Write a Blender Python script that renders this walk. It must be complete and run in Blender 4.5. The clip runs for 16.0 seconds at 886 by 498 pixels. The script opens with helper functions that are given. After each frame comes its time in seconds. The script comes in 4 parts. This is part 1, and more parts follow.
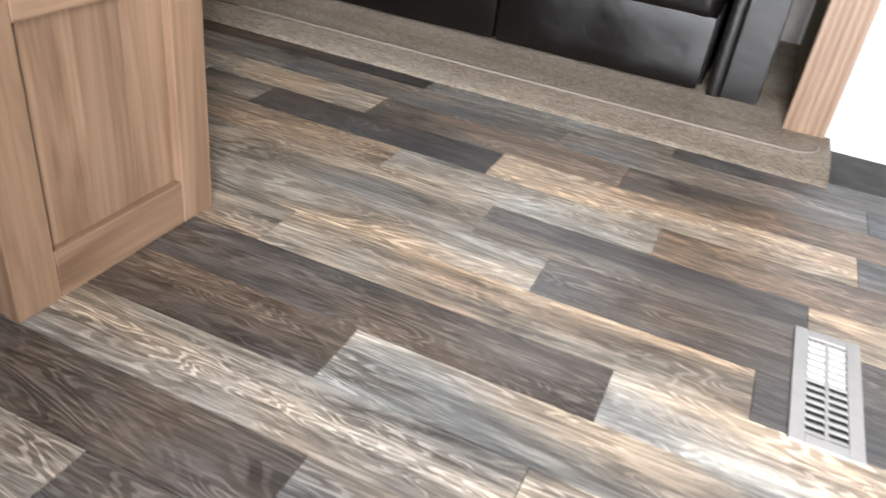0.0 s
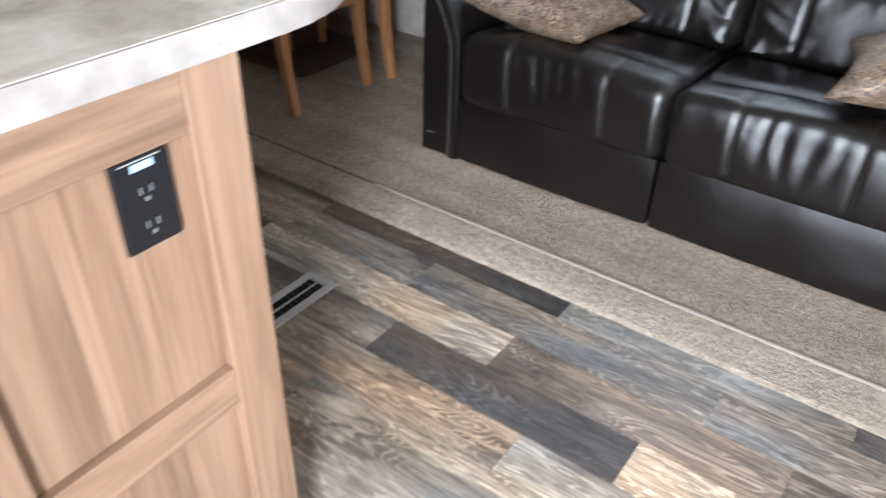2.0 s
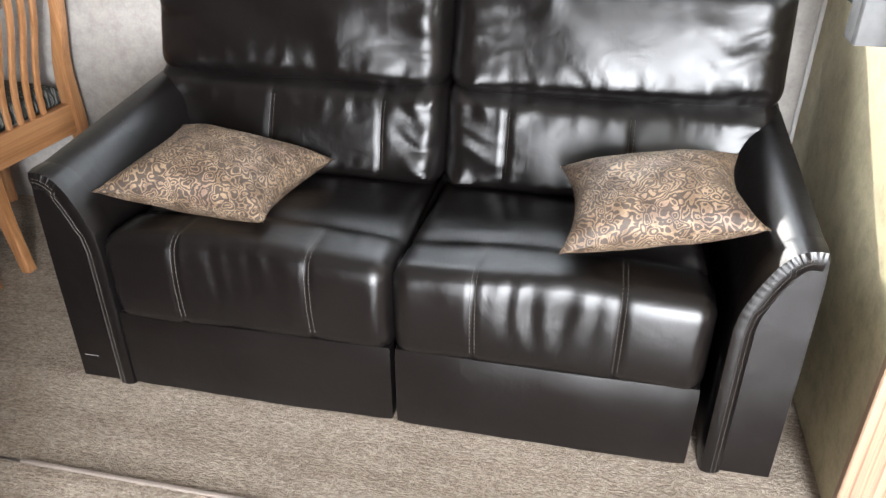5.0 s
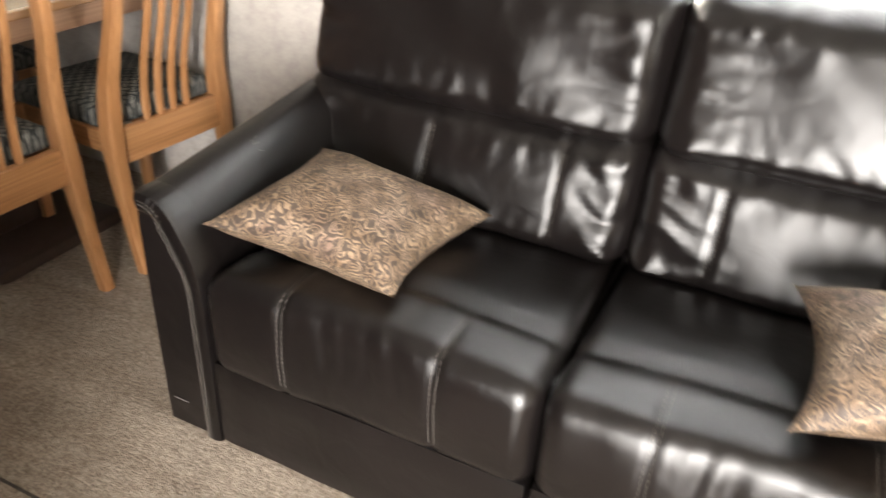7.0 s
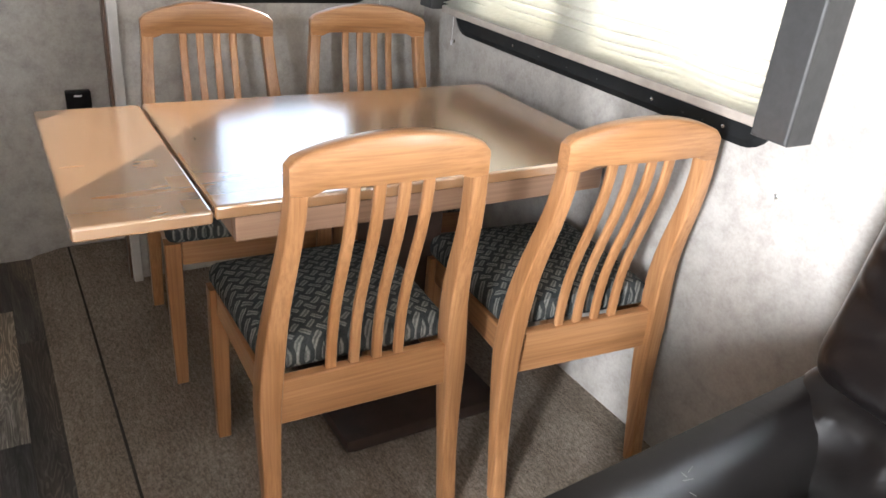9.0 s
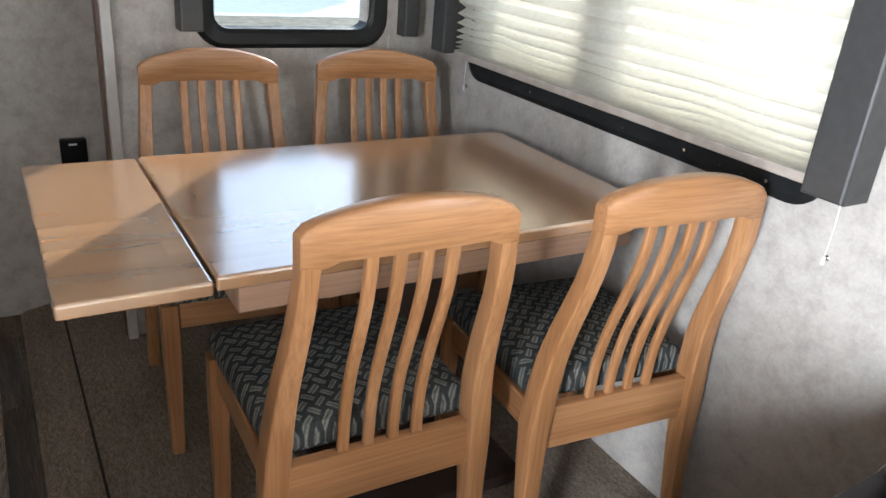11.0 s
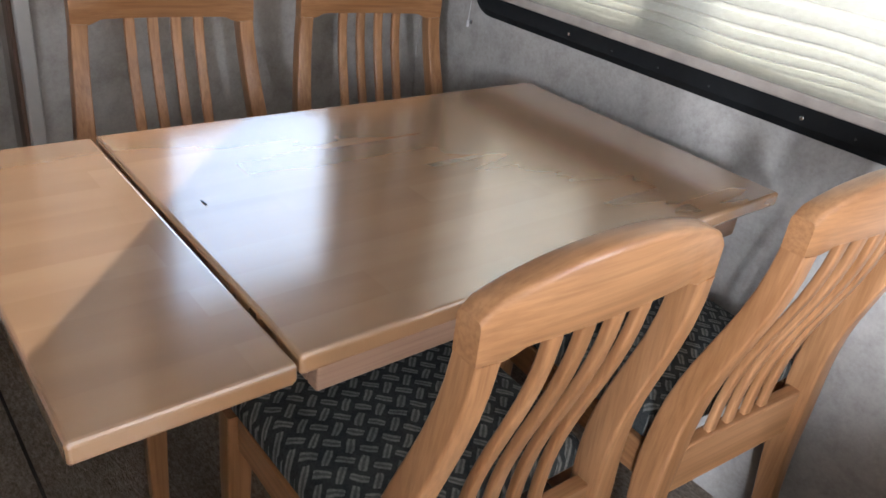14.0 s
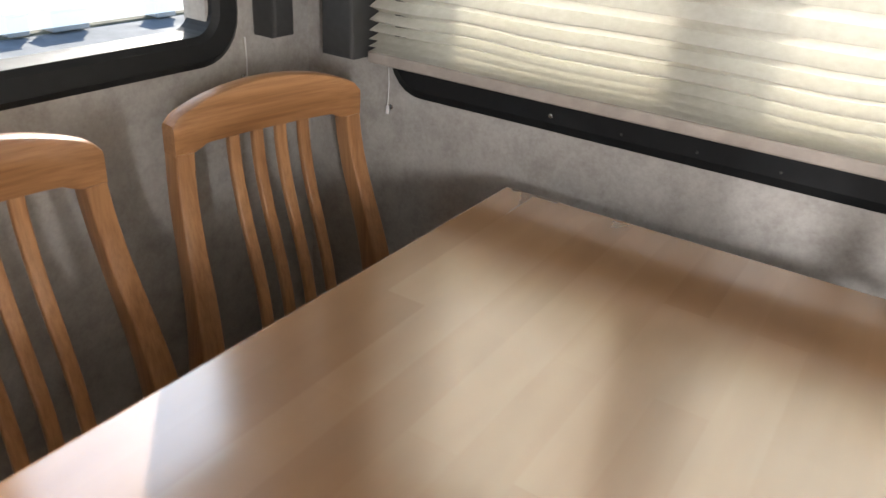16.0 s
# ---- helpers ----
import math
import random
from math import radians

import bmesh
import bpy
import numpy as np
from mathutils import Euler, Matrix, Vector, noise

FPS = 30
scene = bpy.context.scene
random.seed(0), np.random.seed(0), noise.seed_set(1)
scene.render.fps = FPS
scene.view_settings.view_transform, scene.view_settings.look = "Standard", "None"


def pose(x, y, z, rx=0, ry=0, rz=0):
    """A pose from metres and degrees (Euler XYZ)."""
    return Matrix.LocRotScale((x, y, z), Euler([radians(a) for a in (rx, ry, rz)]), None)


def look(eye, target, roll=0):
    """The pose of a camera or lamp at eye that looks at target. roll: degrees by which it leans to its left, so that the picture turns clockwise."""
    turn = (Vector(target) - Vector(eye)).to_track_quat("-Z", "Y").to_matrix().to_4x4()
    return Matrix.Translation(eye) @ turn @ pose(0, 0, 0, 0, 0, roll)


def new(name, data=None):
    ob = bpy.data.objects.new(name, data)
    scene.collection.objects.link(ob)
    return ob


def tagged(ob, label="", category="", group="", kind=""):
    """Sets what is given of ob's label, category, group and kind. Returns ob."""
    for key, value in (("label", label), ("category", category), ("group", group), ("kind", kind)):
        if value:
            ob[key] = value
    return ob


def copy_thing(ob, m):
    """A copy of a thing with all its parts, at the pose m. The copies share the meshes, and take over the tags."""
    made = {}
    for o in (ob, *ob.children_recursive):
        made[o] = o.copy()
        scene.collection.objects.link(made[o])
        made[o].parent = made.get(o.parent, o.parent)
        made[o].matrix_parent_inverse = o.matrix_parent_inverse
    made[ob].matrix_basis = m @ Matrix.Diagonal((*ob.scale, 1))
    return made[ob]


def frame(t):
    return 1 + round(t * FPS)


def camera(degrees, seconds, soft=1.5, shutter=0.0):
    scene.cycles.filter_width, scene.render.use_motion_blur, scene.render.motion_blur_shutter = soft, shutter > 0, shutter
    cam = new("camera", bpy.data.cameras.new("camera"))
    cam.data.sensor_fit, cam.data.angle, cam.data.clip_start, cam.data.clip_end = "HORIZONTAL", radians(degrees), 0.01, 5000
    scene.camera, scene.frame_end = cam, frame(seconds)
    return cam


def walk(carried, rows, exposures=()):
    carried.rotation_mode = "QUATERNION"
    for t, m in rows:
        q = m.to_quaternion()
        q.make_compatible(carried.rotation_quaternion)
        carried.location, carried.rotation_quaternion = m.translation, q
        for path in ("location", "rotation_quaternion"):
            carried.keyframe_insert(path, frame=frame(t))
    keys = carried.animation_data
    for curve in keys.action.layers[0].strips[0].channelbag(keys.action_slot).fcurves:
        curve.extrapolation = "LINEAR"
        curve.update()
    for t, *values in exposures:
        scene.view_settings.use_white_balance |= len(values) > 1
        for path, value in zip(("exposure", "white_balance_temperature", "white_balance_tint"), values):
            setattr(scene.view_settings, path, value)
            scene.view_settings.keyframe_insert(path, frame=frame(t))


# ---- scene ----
cam = camera(60.6, 16.0, 1.5, 0.3)
PATH = [
    (0, (1.718, -2.514, 0.808), (1.14, -0.922, -0.255), 8.0),
    (0.5, (1.667, -2.367, 0.946), (0.862, -0.922, -0.178), 6.6),
    (1, (1.607, -2.255, 1.114), (0.62, -0.988, -0.078), 4.5),
    (1.5, (1.458, -2.132, 1.21), (0.332, -0.964, 0.041), 2.2),
    (2, (1.523, -1.995, 1.308), (0.572, -0.654, 0.17), 1.5),
    (2.5, (1.589, -1.82, 1.345), (0.788, -0.36, 0.237), -1.5),
    (3, (1.614, -1.664, 1.372), (0.995, -0.079, 0.321), -2.2),
    (3.5, (1.479, -1.543, 1.388), (1.004, 0.107, 0.362), -1.5),
    (4, (1.375, -1.452, 1.394), (0.998, 0.237, 0.393), -0.6),
    (6.5, (1.199, -1.161, 1.341), (0.823, 0.504, 0.299), 1.1),
    (7, (1.108, -0.956, 1.345), (0.414, 0.606, 0.306), 3.4),
    (7.5, (0.943, -0.844, 1.319), (-0.062, 0.563, 0.313), 5.1),
    (8, (0.747, -0.702, 1.345), (-0.505, 0.494, 0.343), 5.4),
    (8.5, (0.648, -0.542, 1.356), (-0.778, 0.497, 0.414), 5.3),
    (9, (0.585, -0.475, 1.381), (-0.931, 0.488, 0.501), 5.5),
    (11.5, (0.368, -0.438, 1.369), (-1.182, 0.552, 0.583), 5.0),
    (12, (0.245, -0.444, 1.348), (-1.272, 0.585, 0.548), 5.4),
    (12.5, (0.036, -0.385, 1.338), (-1.432, 0.689, 0.506), 5.9),
    (13, (-0.055, -0.428, 1.318), (-1.435, 0.71, 0.423), 7.0),
    (13.5, (-0.092, -0.503, 1.294), (-1.409, 0.668, 0.35), 7.9),
    (14, (-0.119, -0.501, 1.324), (-1.406, 0.689, 0.361), 8.2),
    (14.5, (-0.205, -0.449, 1.338), (-1.524, 0.731, 0.406), 7.2),
    (15, (-0.377, -0.339, 1.313), (-1.694, 0.872, 0.419), 4.7),
    (15.5, (-0.545, -0.321, 1.317), (-1.694, 1.055, 0.431), 3.6),
    (16, (-0.775, -0.286, 1.328), (-1.722, 1.222, 0.418), 3.7),
]
EXPOSURES = [(0.0, -0.65, 6300, 10), (0.5, -0.45, 6150, 9), (1.0, -0.15, 6150, 9), (1.5, -0.1, 5900, 9), (2.5, 0.25, 5850, 9), (3.0, 0.25, 5950, 9), (4.0, 0.35, 6200, 10), (6.5, 0.8, 6500, 10), (7.0, 0.8, 7100, 12),
             (8.0, 1.2, 6100, 9), (8.5, 1.3, 6000, 10), (9.0, 1.15, 6250, 10), (11.5, 0.65, 5950, 8), (12.5, 0.55, 5900, 9), (13.5, 0.45, 5850, 11), (14.0, 0.6, 5850, 11), (15.0, 0.85, 6100, 11), (15.5, 0.8, 6650, 12), (16.0, 0.7, 6650, 12)]
walk(cam, [(t, look(eye, target, roll)) for t, eye, target, roll in PATH], EXPOSURES)

# ---- world, sun, exposure ----
world = bpy.data.worlds.new("sky")
scene.world = world
world.use_nodes = True
wn = world.node_tree.nodes
sky = wn.new("ShaderNodeTexSky")
sky.sky_type, sky.sun_disc = "NISHITA", False
sky.dust_density = 0.4
sky.sun_elevation, sky.sun_rotation = radians(25.6), radians(-47.4)
wn["Background"].inputs["Strength"].default_value = 0.12
world.node_tree.links.new(sky.outputs[0], wn["Background"].inputs["Color"])
sun_data = bpy.data.lights.new("sun", "SUN")
sun_data.energy, sun_data.angle, sun_data.color = 4.2, radians(0.5), (1.0, 0.95, 0.86)
sun = new("sun", sun_data)
sun.matrix_world = look((-8.43, 7.76, 5.5), (0, 0, 0))


def window_light(name, eye, target, wide, high, watts, colour):
    data = bpy.data.lights.new(name, "AREA")
    data.shape, data.size, data.size_y = "RECTANGLE", wide, high
    data.energy, data.color = watts, colour
    ob = new(name, data)
    ob.matrix_world = look(eye, target)
    return ob


window_light("window_light_slide", (-1.02, 1.26, 1.80), (-1.02, 0.90, 1.25), 1.25, 0.70, 2.9, (1.0, 0.97, 0.88))
window_light("window_light_end", (-2.02, 0.42, 1.35), (0.0, 0.42, 1.25), 0.6, 0.62, 0.7, (0.76, 0.89, 1.0))
window_light("window_light_sofa", (0.98, 1.06, 1.36), (0.98, 0.0, 1.1), 1.0, 0.74, 20, (0.94, 0.97, 1.0))
window_light("window_light_right", (1.99, 0.59, 1.35), (0.0, 0.55, 1.25), 0.5, 0.62, 4, (1.0, 0.97, 0.90))
window_light("door_light", (2.05, -3.30, 1.10), (0.8, 0.0, 0.6), 0.66, 1.9, 400, (0.97, 0.98, 1.0))


# ---- materials ----
def material(name, rough=0.5, metal=0.0, spec=0.5):
    m = bpy.data.materials.new(name)
    m.use_nodes = True
    b = m.node_tree.nodes["Principled BSDF"]
    b.inputs["Roughness"].default_value = rough
    b.inputs["Metallic"].default_value = metal
    b.inputs["Specular IOR Level"].default_value = spec
    return m, m.node_tree, b


def node(tree, kind, **values):
    n = tree.nodes.new(kind)
    for key, value in values.items():
        if key in n.inputs:
            n.inputs[key].default_value = value
    return n


def coords(tree, scale=(1, 1, 1), random_shift=True, turn=(0, 0, 0)):
    """Object coordinates, shifted by each object's own random number."""
    tc = node(tree, "ShaderNodeTexCoord")
    mp = node(tree, "ShaderNodeMapping")
    mp.inputs["Scale"].default_value = scale
    mp.inputs["Rotation"].default_value = turn
    tree.links.new(tc.outputs["Object"], mp.inputs["Vector"])
    if random_shift:
        info = node(tree, "ShaderNodeObjectInfo")
        mul = tree.nodes.new("ShaderNodeMath")
        mul.operation = "MULTIPLY"
        mul.inputs[1].default_value = 37.0
        tree.links.new(info.outputs["Random"], mul.inputs[0])
        tree.links.new(mul.outputs[0], mp.inputs["Location"])
    return mp.outputs["Vector"]


def ramp(tree, source, stops):
    r = tree.nodes.new("ShaderNodeValToRGB")
    el = r.color_ramp.elements
    while len(el) < len(stops):
        el.new(0.5)
    for e, (p, c) in zip(el, stops):
        e.position, e.color = p, (*c, 1)
    tree.links.new(source, r.inputs[0])
    return r.outputs[0]


def mix(tree, a, b, fac, blend="MIX"):
    m = tree.nodes.new("ShaderNodeMix")
    m.data_type, m.blend_type = "RGBA", blend
    for sock, val in ((m.inputs["A"], a), (m.inputs["B"], b), (m.inputs["Factor"], fac)):
        if isinstance(val, (int, float)):
            sock.default_value = val
        elif isinstance(val, tuple):
            sock.default_value = (*val, 1)
        else:
            tree.links.new(val, sock)
    return m.outputs["Result"]


def bump(tree, bsdf, height, strength=0.2, distance=0.002):
    b = tree.nodes.new("ShaderNodeBump")
    b.inputs["Strength"].default_value, b.inputs["Distance"].default_value = strength, distance
    tree.links.new(height, b.inputs["Height"])
    tree.links.new(b.outputs[0], bsdf.inputs["Normal"])


def noise_tex(tree, vector, scale, detail=4, rough=0.55, distort=0.0):
    n = node(tree, "ShaderNodeTexNoise", Scale=scale, Detail=detail, Roughness=rough, Distortion=distort)
    tree.links.new(vector, n.inputs["Vector"])
    return n.outputs["Fac"]


def wood(name, dark, mid, light, axis="z", rough=0.4, figure=1.0, knots=False, vary=0.25, fine_mix=0.3):
    """Figured timber with its grain along one axis."""
    m, t, b = material(name, rough)
    long, wide = 1.1, 13.0
    scale = {"x": (long, wide, wide), "y": (wide, long, wide), "z": (wide, wide, long)}[axis]
    v = coords(t, scale)
    broad = noise_tex(t, v, 1.0, 3, 0.5, 1.2 * figure)
    fine_scale = {"x": (3, 160, 160), "y": (160, 3, 160), "z": (160, 160, 3)}[axis]
    fine = noise_tex(t, coords(t, fine_scale), 1.0, 3, 0.6)
    col = ramp(t, broad, [(0.3, dark), (0.48, mid), (0.66, light)])
    col = mix(t, col, ramp(t, fine, [(0.3, tuple(c * 0.55 for c in mid)), (0.62, (1, 1, 1))]), fine_mix, "MULTIPLY")
    info = node(t, "ShaderNodeObjectInfo")
    col = mix(t, col, ramp(t, info.outputs["Random"], [(0.0, (1 - vary,) * 3), (1.0, (1.0, 1.0, 1.0))]), 1.0, "MULTIPLY")
    if knots:
        vor = node(t, "ShaderNodeTexVoronoi", Scale=1.0)
        t.links.new(coords(t, {"x": (1.5, 7, 7), "y": (7, 1.5, 7), "z": (7, 7, 1.5)}[axis]), vor.inputs["Vector"])
        col = mix(t, col, ramp(t, vor.outputs["Distance"], [(0.0, (0.25, 0.2, 0.16)), (0.09, (1, 1, 1))]), 0.8, "MULTIPLY")
    t.links.new(col, b.inputs["Base Color"])
    bump(t, b, fine, 0.12, 0.001)
    return m


CABINET_WOOD = wood("cabinet_wood", (0.145, 0.086, 0.051), (0.205, 0.126, 0.078), (0.255, 0.163, 0.105), "z", 0.42, 1.9, True, 0.14, 0.22)
CABINET_WOOD_Y = wood("cabinet_wood_rail", (0.145, 0.086, 0.051), (0.205, 0.126, 0.078), (0.255, 0.163, 0.105), "y", 0.42, 1.9, True, 0.14, 0.22)
CHAIR_WOOD = wood("chair_oak", (0.33, 0.156, 0.062), (0.41, 0.202, 0.087), (0.46, 0.238, 0.109), "z", 0.30, 1.1, False, 0.12, 0.38)
CHAIR_WOOD_Y = wood("chair_oak_crest", (0.33, 0.156, 0.062), (0.41, 0.202, 0.087), (0.46, 0.238, 0.109), "y", 0.30, 1.1, False, 0.12, 0.38)
TRIM_WOOD = wood("trim_wood", (0.25, 0.155, 0.10), (0.30, 0.196, 0.13), (0.33, 0.22, 0.15), "z", 0.45, 0.6, False, 0.08)
BROWN_TRIM = wood("brown_trim", (0.10, 0.055, 0.035), (0.14, 0.08, 0.05), (0.18, 0.10, 0.065), "z", 0.45, 0.6)


def table_wood():
    """Glued strips along the table, satin varnish."""
    m, t, b = material("table_maple", 0.2, 0.0, 0.95)
    v = coords(t, (1, 1, 1), False, (0, 0, radians(90)))
    brick = node(t, "ShaderNodeTexBrick", Scale=1.0)
    brick.inputs["Color1"].default_value = (0.30, 0.30, 0.30, 1)
    brick.inputs["Color2"].default_value = (0.85, 0.85, 0.85, 1)
    brick.inputs["Mortar"].default_value = (0.5, 0.5, 0.5, 1)
    brick.inputs["Mortar Size"].default_value = 0.0
    brick.inputs["Brick Width"].default_value = 0.42
    brick.inputs["Row Height"].default_value = 0.062
    t.links.new(v, brick.inputs["Vector"])
    strip = ramp(t, brick.outputs["Color"], [(0.2, (0.42, 0.226, 0.106)), (0.6, (0.46, 0.256, 0.124)), (0.95, (0.49, 0.280, 0.142))])
    cloud = noise_tex(t, coords(t, (11, 2.2, 9), False), 1.0, 2, 0.5, 0.4)
    col = mix(t, strip, ramp(t, cloud, [(0.3, (0.72, 0.67, 0.63)), (0.7, (1, 1, 1))]), 0.55, "MULTIPLY")
    grain = noise_tex(t, coords(t, (55, 4, 20), False), 1.0, 3, 0.6)
    col = mix(t, col, ramp(t, grain, [(0.3, (0.86, 0.82, 0.78)), (0.65, (1, 1, 1))]), 0.15, "MULTIPLY")
    t.links.new(col, b.inputs["Base Color"])
    smear = noise_tex(t, coords(t, (5, 8, 4), False), 1.0, 3, 0.6)
    t.links.new(ramp(t, smear, [(0.3, (0.15,) * 3), (0.8, (0.21,) * 3)]), b.inputs["Roughness"])
    b.inputs["Coat Weight"].default_value = 1.0
    b.inputs["Coat IOR"].default_value = 3.1
    b.inputs["Coat Roughness"].default_value = 0.17
    return m


TABLE_WOOD = table_wood()


def leather():
    """Near-black coated leather: a dark body under a soft, clean gloss."""
    m, t, b = material("dark_leather")
    v = coords(t, (1, 1, 1))
    cloud = noise_tex(t, v, 3, 2, 0.5)
    body = t.nodes.new("ShaderNodeBsdfDiffuse")
    gloss = t.nodes.new("ShaderNodeBsdfGlossy")
    gloss.distribution = "BECKMANN"
    t.links.new(ramp(t, cloud, [(0.3, (0.0036, 0.0030, 0.0029)), (0.7, (0.0058, 0.0046, 0.0045))]), body.inputs["Color"])
    t.links.new(ramp(t, noise_tex(t, v, 5, 3, 0.5), [(0.3, (0.37,) * 3), (0.75, (0.48,) * 3)]), gloss.inputs["Roughness"])
    edge_gloss = node(t, "ShaderNodeFresnel", IOR=1.53)
    soft = noise_tex(t, v, 13, 3, 0.5, 0.6)
    grain = noise_tex(t, v, 420, 2, 0.5)
    both = t.nodes.new("ShaderNodeMath")
    both.operation = "MULTIPLY_ADD"
    both.inputs[1].default_value = 0.012
    t.links.new(grain, both.inputs[0])
    t.links.new(soft, both.inputs[2])
    crease = noise_tex(t, coords(t, (34, 9, 9)), 1.0, 3, 0.55, 0.8)
    wrinkled = t.nodes.new("ShaderNodeMath")
    wrinkled.operation = "MULTIPLY_ADD"
    wrinkled.inputs[1].default_value = 0.22
    t.links.new(crease, wrinkled.inputs[0])
    t.links.new(both.outputs[0], wrinkled.inputs[2])
    relief = node(t, "ShaderNodeBump", Strength=0.24, Distance=0.007)
    t.links.new(wrinkled.outputs[0], relief.inputs["Height"])
    for n in (body, gloss, edge_gloss):
        t.links.new(relief.outputs[0], n.inputs["Normal"])
    blend = t.nodes.new("ShaderNodeMixShader")
    t.links.new(edge_gloss.outputs[0], blend.inputs[0])
    t.links.new(body.outputs[0], blend.inputs[1])
    t.links.new(gloss.outputs[0], blend.inputs[2])
    t.links.new(blend.outputs[0], t.nodes["Material Output"].inputs["Surface"])
    t.nodes.remove(b)
    return m


LEATHER = leather()


def thread(name, colour):
    m, t, b = material(name, 0.7)
    t.links.new(ramp(t, noise_tex(t, coords(t), 300, 2), [(0.3, tuple(c * 0.6 for c in colour)), (0.7, colour)]), b.inputs["Base Color"])
    return m


STITCH = thread("stitching", (0.12, 0.107, 0.094))


def carpet_mat():
    m, t, b = material("carpet_pile", 0.95, 0.0, 0.1)
    v = coords(t, (1, 1, 1), False)
    pile = noise_tex(t, v, 150, 5, 0.8)
    tuft = noise_tex(t, coords(t, (45, 150, 100), False, (0, 0, radians(-25))), 1.0, 3, 0.6, 0.8)
    broad = noise_tex(t, v, 5, 4, 0.6)
    tread = noise_tex(t, coords(t, (0.7, 9, 1), False), 1.0, 2, 0.5)
    col = ramp(t, pile, [(0.3, (0.235, 0.196, 0.160)), (0.5, (0.47, 0.396, 0.322)), (0.72, (0.69, 0.60, 0.50))])
    col = mix(t, col, ramp(t, tuft, [(0.38, (0.5, 0.48, 0.46)), (0.6, (1.1, 1.1, 1.1))]), 0.6, "MULTIPLY")
    col = mix(t, col, ramp(t, broad, [(0.3, (0.76, 0.74, 0.72)), (0.65, (1, 1, 1))]), 0.7, "MULTIPLY")
    col = mix(t, col, ramp(t, tread, [(0.36, (0.74, 0.72, 0.70)), (0.62, (1, 1, 1))]), 0.8, "MULTIPLY")
    t.links.new(col, b.inputs["Base Color"])
    add = t.nodes.new("ShaderNodeMath")
    add.operation = "ADD"
    t.links.new(pile, add.inputs[0])
    t.links.new(tuft, add.inputs[1])
    bump(t, b, add.outputs[0], 1.0, 0.011)
    return m


CARPET = carpet_mat()


def wallpaper(name, tint=(1.0, 1.0, 1.0)):
    m, t, b = material(name, 0.62, 0.0, 0.3)
    v = coords(t, (1, 1, 1), False)
    blot = noise_tex(t, v, 16, 6, 0.7)
    fine = noise_tex(t, v, 110, 4, 0.7)
    col = ramp(t, blot, [(0.3, (0.325, 0.302, 0.276)), (0.52, (0.43, 0.405, 0.375)), (0.72, (0.485, 0.46, 0.43))])
    col = mix(t, col, tint, 1.0, "MULTIPLY")
    col = mix(t, col, ramp(t, noise_tex(t, v, 3.0, 3, 0.6), [(0.35, (0.86, 0.85, 0.84)), (0.65, (1, 1, 1))]), 0.5, "MULTIPLY")
    col = mix(t, col, ramp(t, fine, [(0.3, (0.78, 0.77, 0.76)), (0.62, (1, 1, 1))]), 0.6, "MULTIPLY")
    t.links.new(col, b.inputs["Base Color"])
    bump(t, b, fine, 0.15, 0.001)
    return m


WALLPAPER = wallpaper("grey_wallpaper")
# Same wallpaper, with the end wall's yellow sunlight put into its colour.
SUNLIT_PAPER = wallpaper("sunlit_yellow_wallpaper", (1.22, 1.17, 0.86))


def plain(name, colour, rough=0.5, metal=0.0, wear=0.15, scale=30.0, strength=0.05, spec=0.5):
    m, t, b = material(name, rough, metal, spec)
    v = coords(t)
    n = noise_tex(t, v, scale, 4, 0.6)
    t.links.new(ramp(t, n, [(0.3, tuple(c * (1 - wear) for c in colour)), (0.7, colour)]), b.inputs["Base Color"])
    t.links.new(ramp(t, noise_tex(t, v, scale * 0.4, 3), [(0.3, (rough * 0.85,) * 3), (0.7, (min(1, rough * 1.15),) * 3)]), b.inputs["Roughness"])
    bump(t, b, noise_tex(t, v, scale * 6, 3), strength, 0.001)
    return m


WHITE_WALL = plain("white_wall", (0.66, 0.68, 0.71), 0.6, 0, 0.06, 12)
CEILING_MAT = plain("ceiling_beige", (0.42, 0.40, 0.37), 0.7, 0, 0.08, 10)
PANEL_BEIGE = plain("wall_panel_beige", (0.36, 0.32, 0.275), 0.6, 0, 0.12, 10)
BLACK_FRAME = plain("black_frame", (0.010, 0.011, 0.012), 0.5, 0, 0.3, 40, 0.05, 0.3)
VALANCE_GREY = plain("valance_grey", (0.045, 0.045, 0.045), 0.45, 0, 0.25, 60)
BLACK_GLOSS = plain("black_plastic", (0.010, 0.010, 0.011), 0.2, 0, 0.2, 60, 0.02, 0.22)
# Near-black for shade in the door gap and register, and for the table scratch.
SLOT_DARK = plain("slot_dark", (0.004, 0.004, 0.004), 0.7)
GREY_PLASTIC = plain("grey_plastic", (0.29, 0.28, 0.27), 0.45, 0, 0.1, 60)
WHITE_PLASTIC = plain("white_plastic", (0.72, 0.72, 0.70), 0.4, 0, 0.06, 60)
LABEL_BLUE = plain("label_blue", (0.28, 0.44, 0.72), 0.4, 0, 0.1, 60)
SLOT_GREY = plain("slot_grey", (0.16, 0.16, 0.16), 0.4)
CHROME = plain("nickel", (0.62, 0.61, 0.59), 0.25, 1.0, 0.1, 60)
DARK_BASE = plain("pedestal_brown", (0.055, 0.035, 0.028), 0.4, 0, 0.3, 20)
BINDING = plain("carpet_binding", (0.24, 0.198, 0.168), 0.9, 0, 0.25, 220, 0.5)
SEAM_SHADE = plain("carpet_seam", (0.05, 0.042, 0.035), 0.95, 0, 0.3, 120)
LIT_EDGE_GREY = plain("lit_edge_grey", (0.47, 0.455, 0.435), 0.5, 0, 0.1, 30)
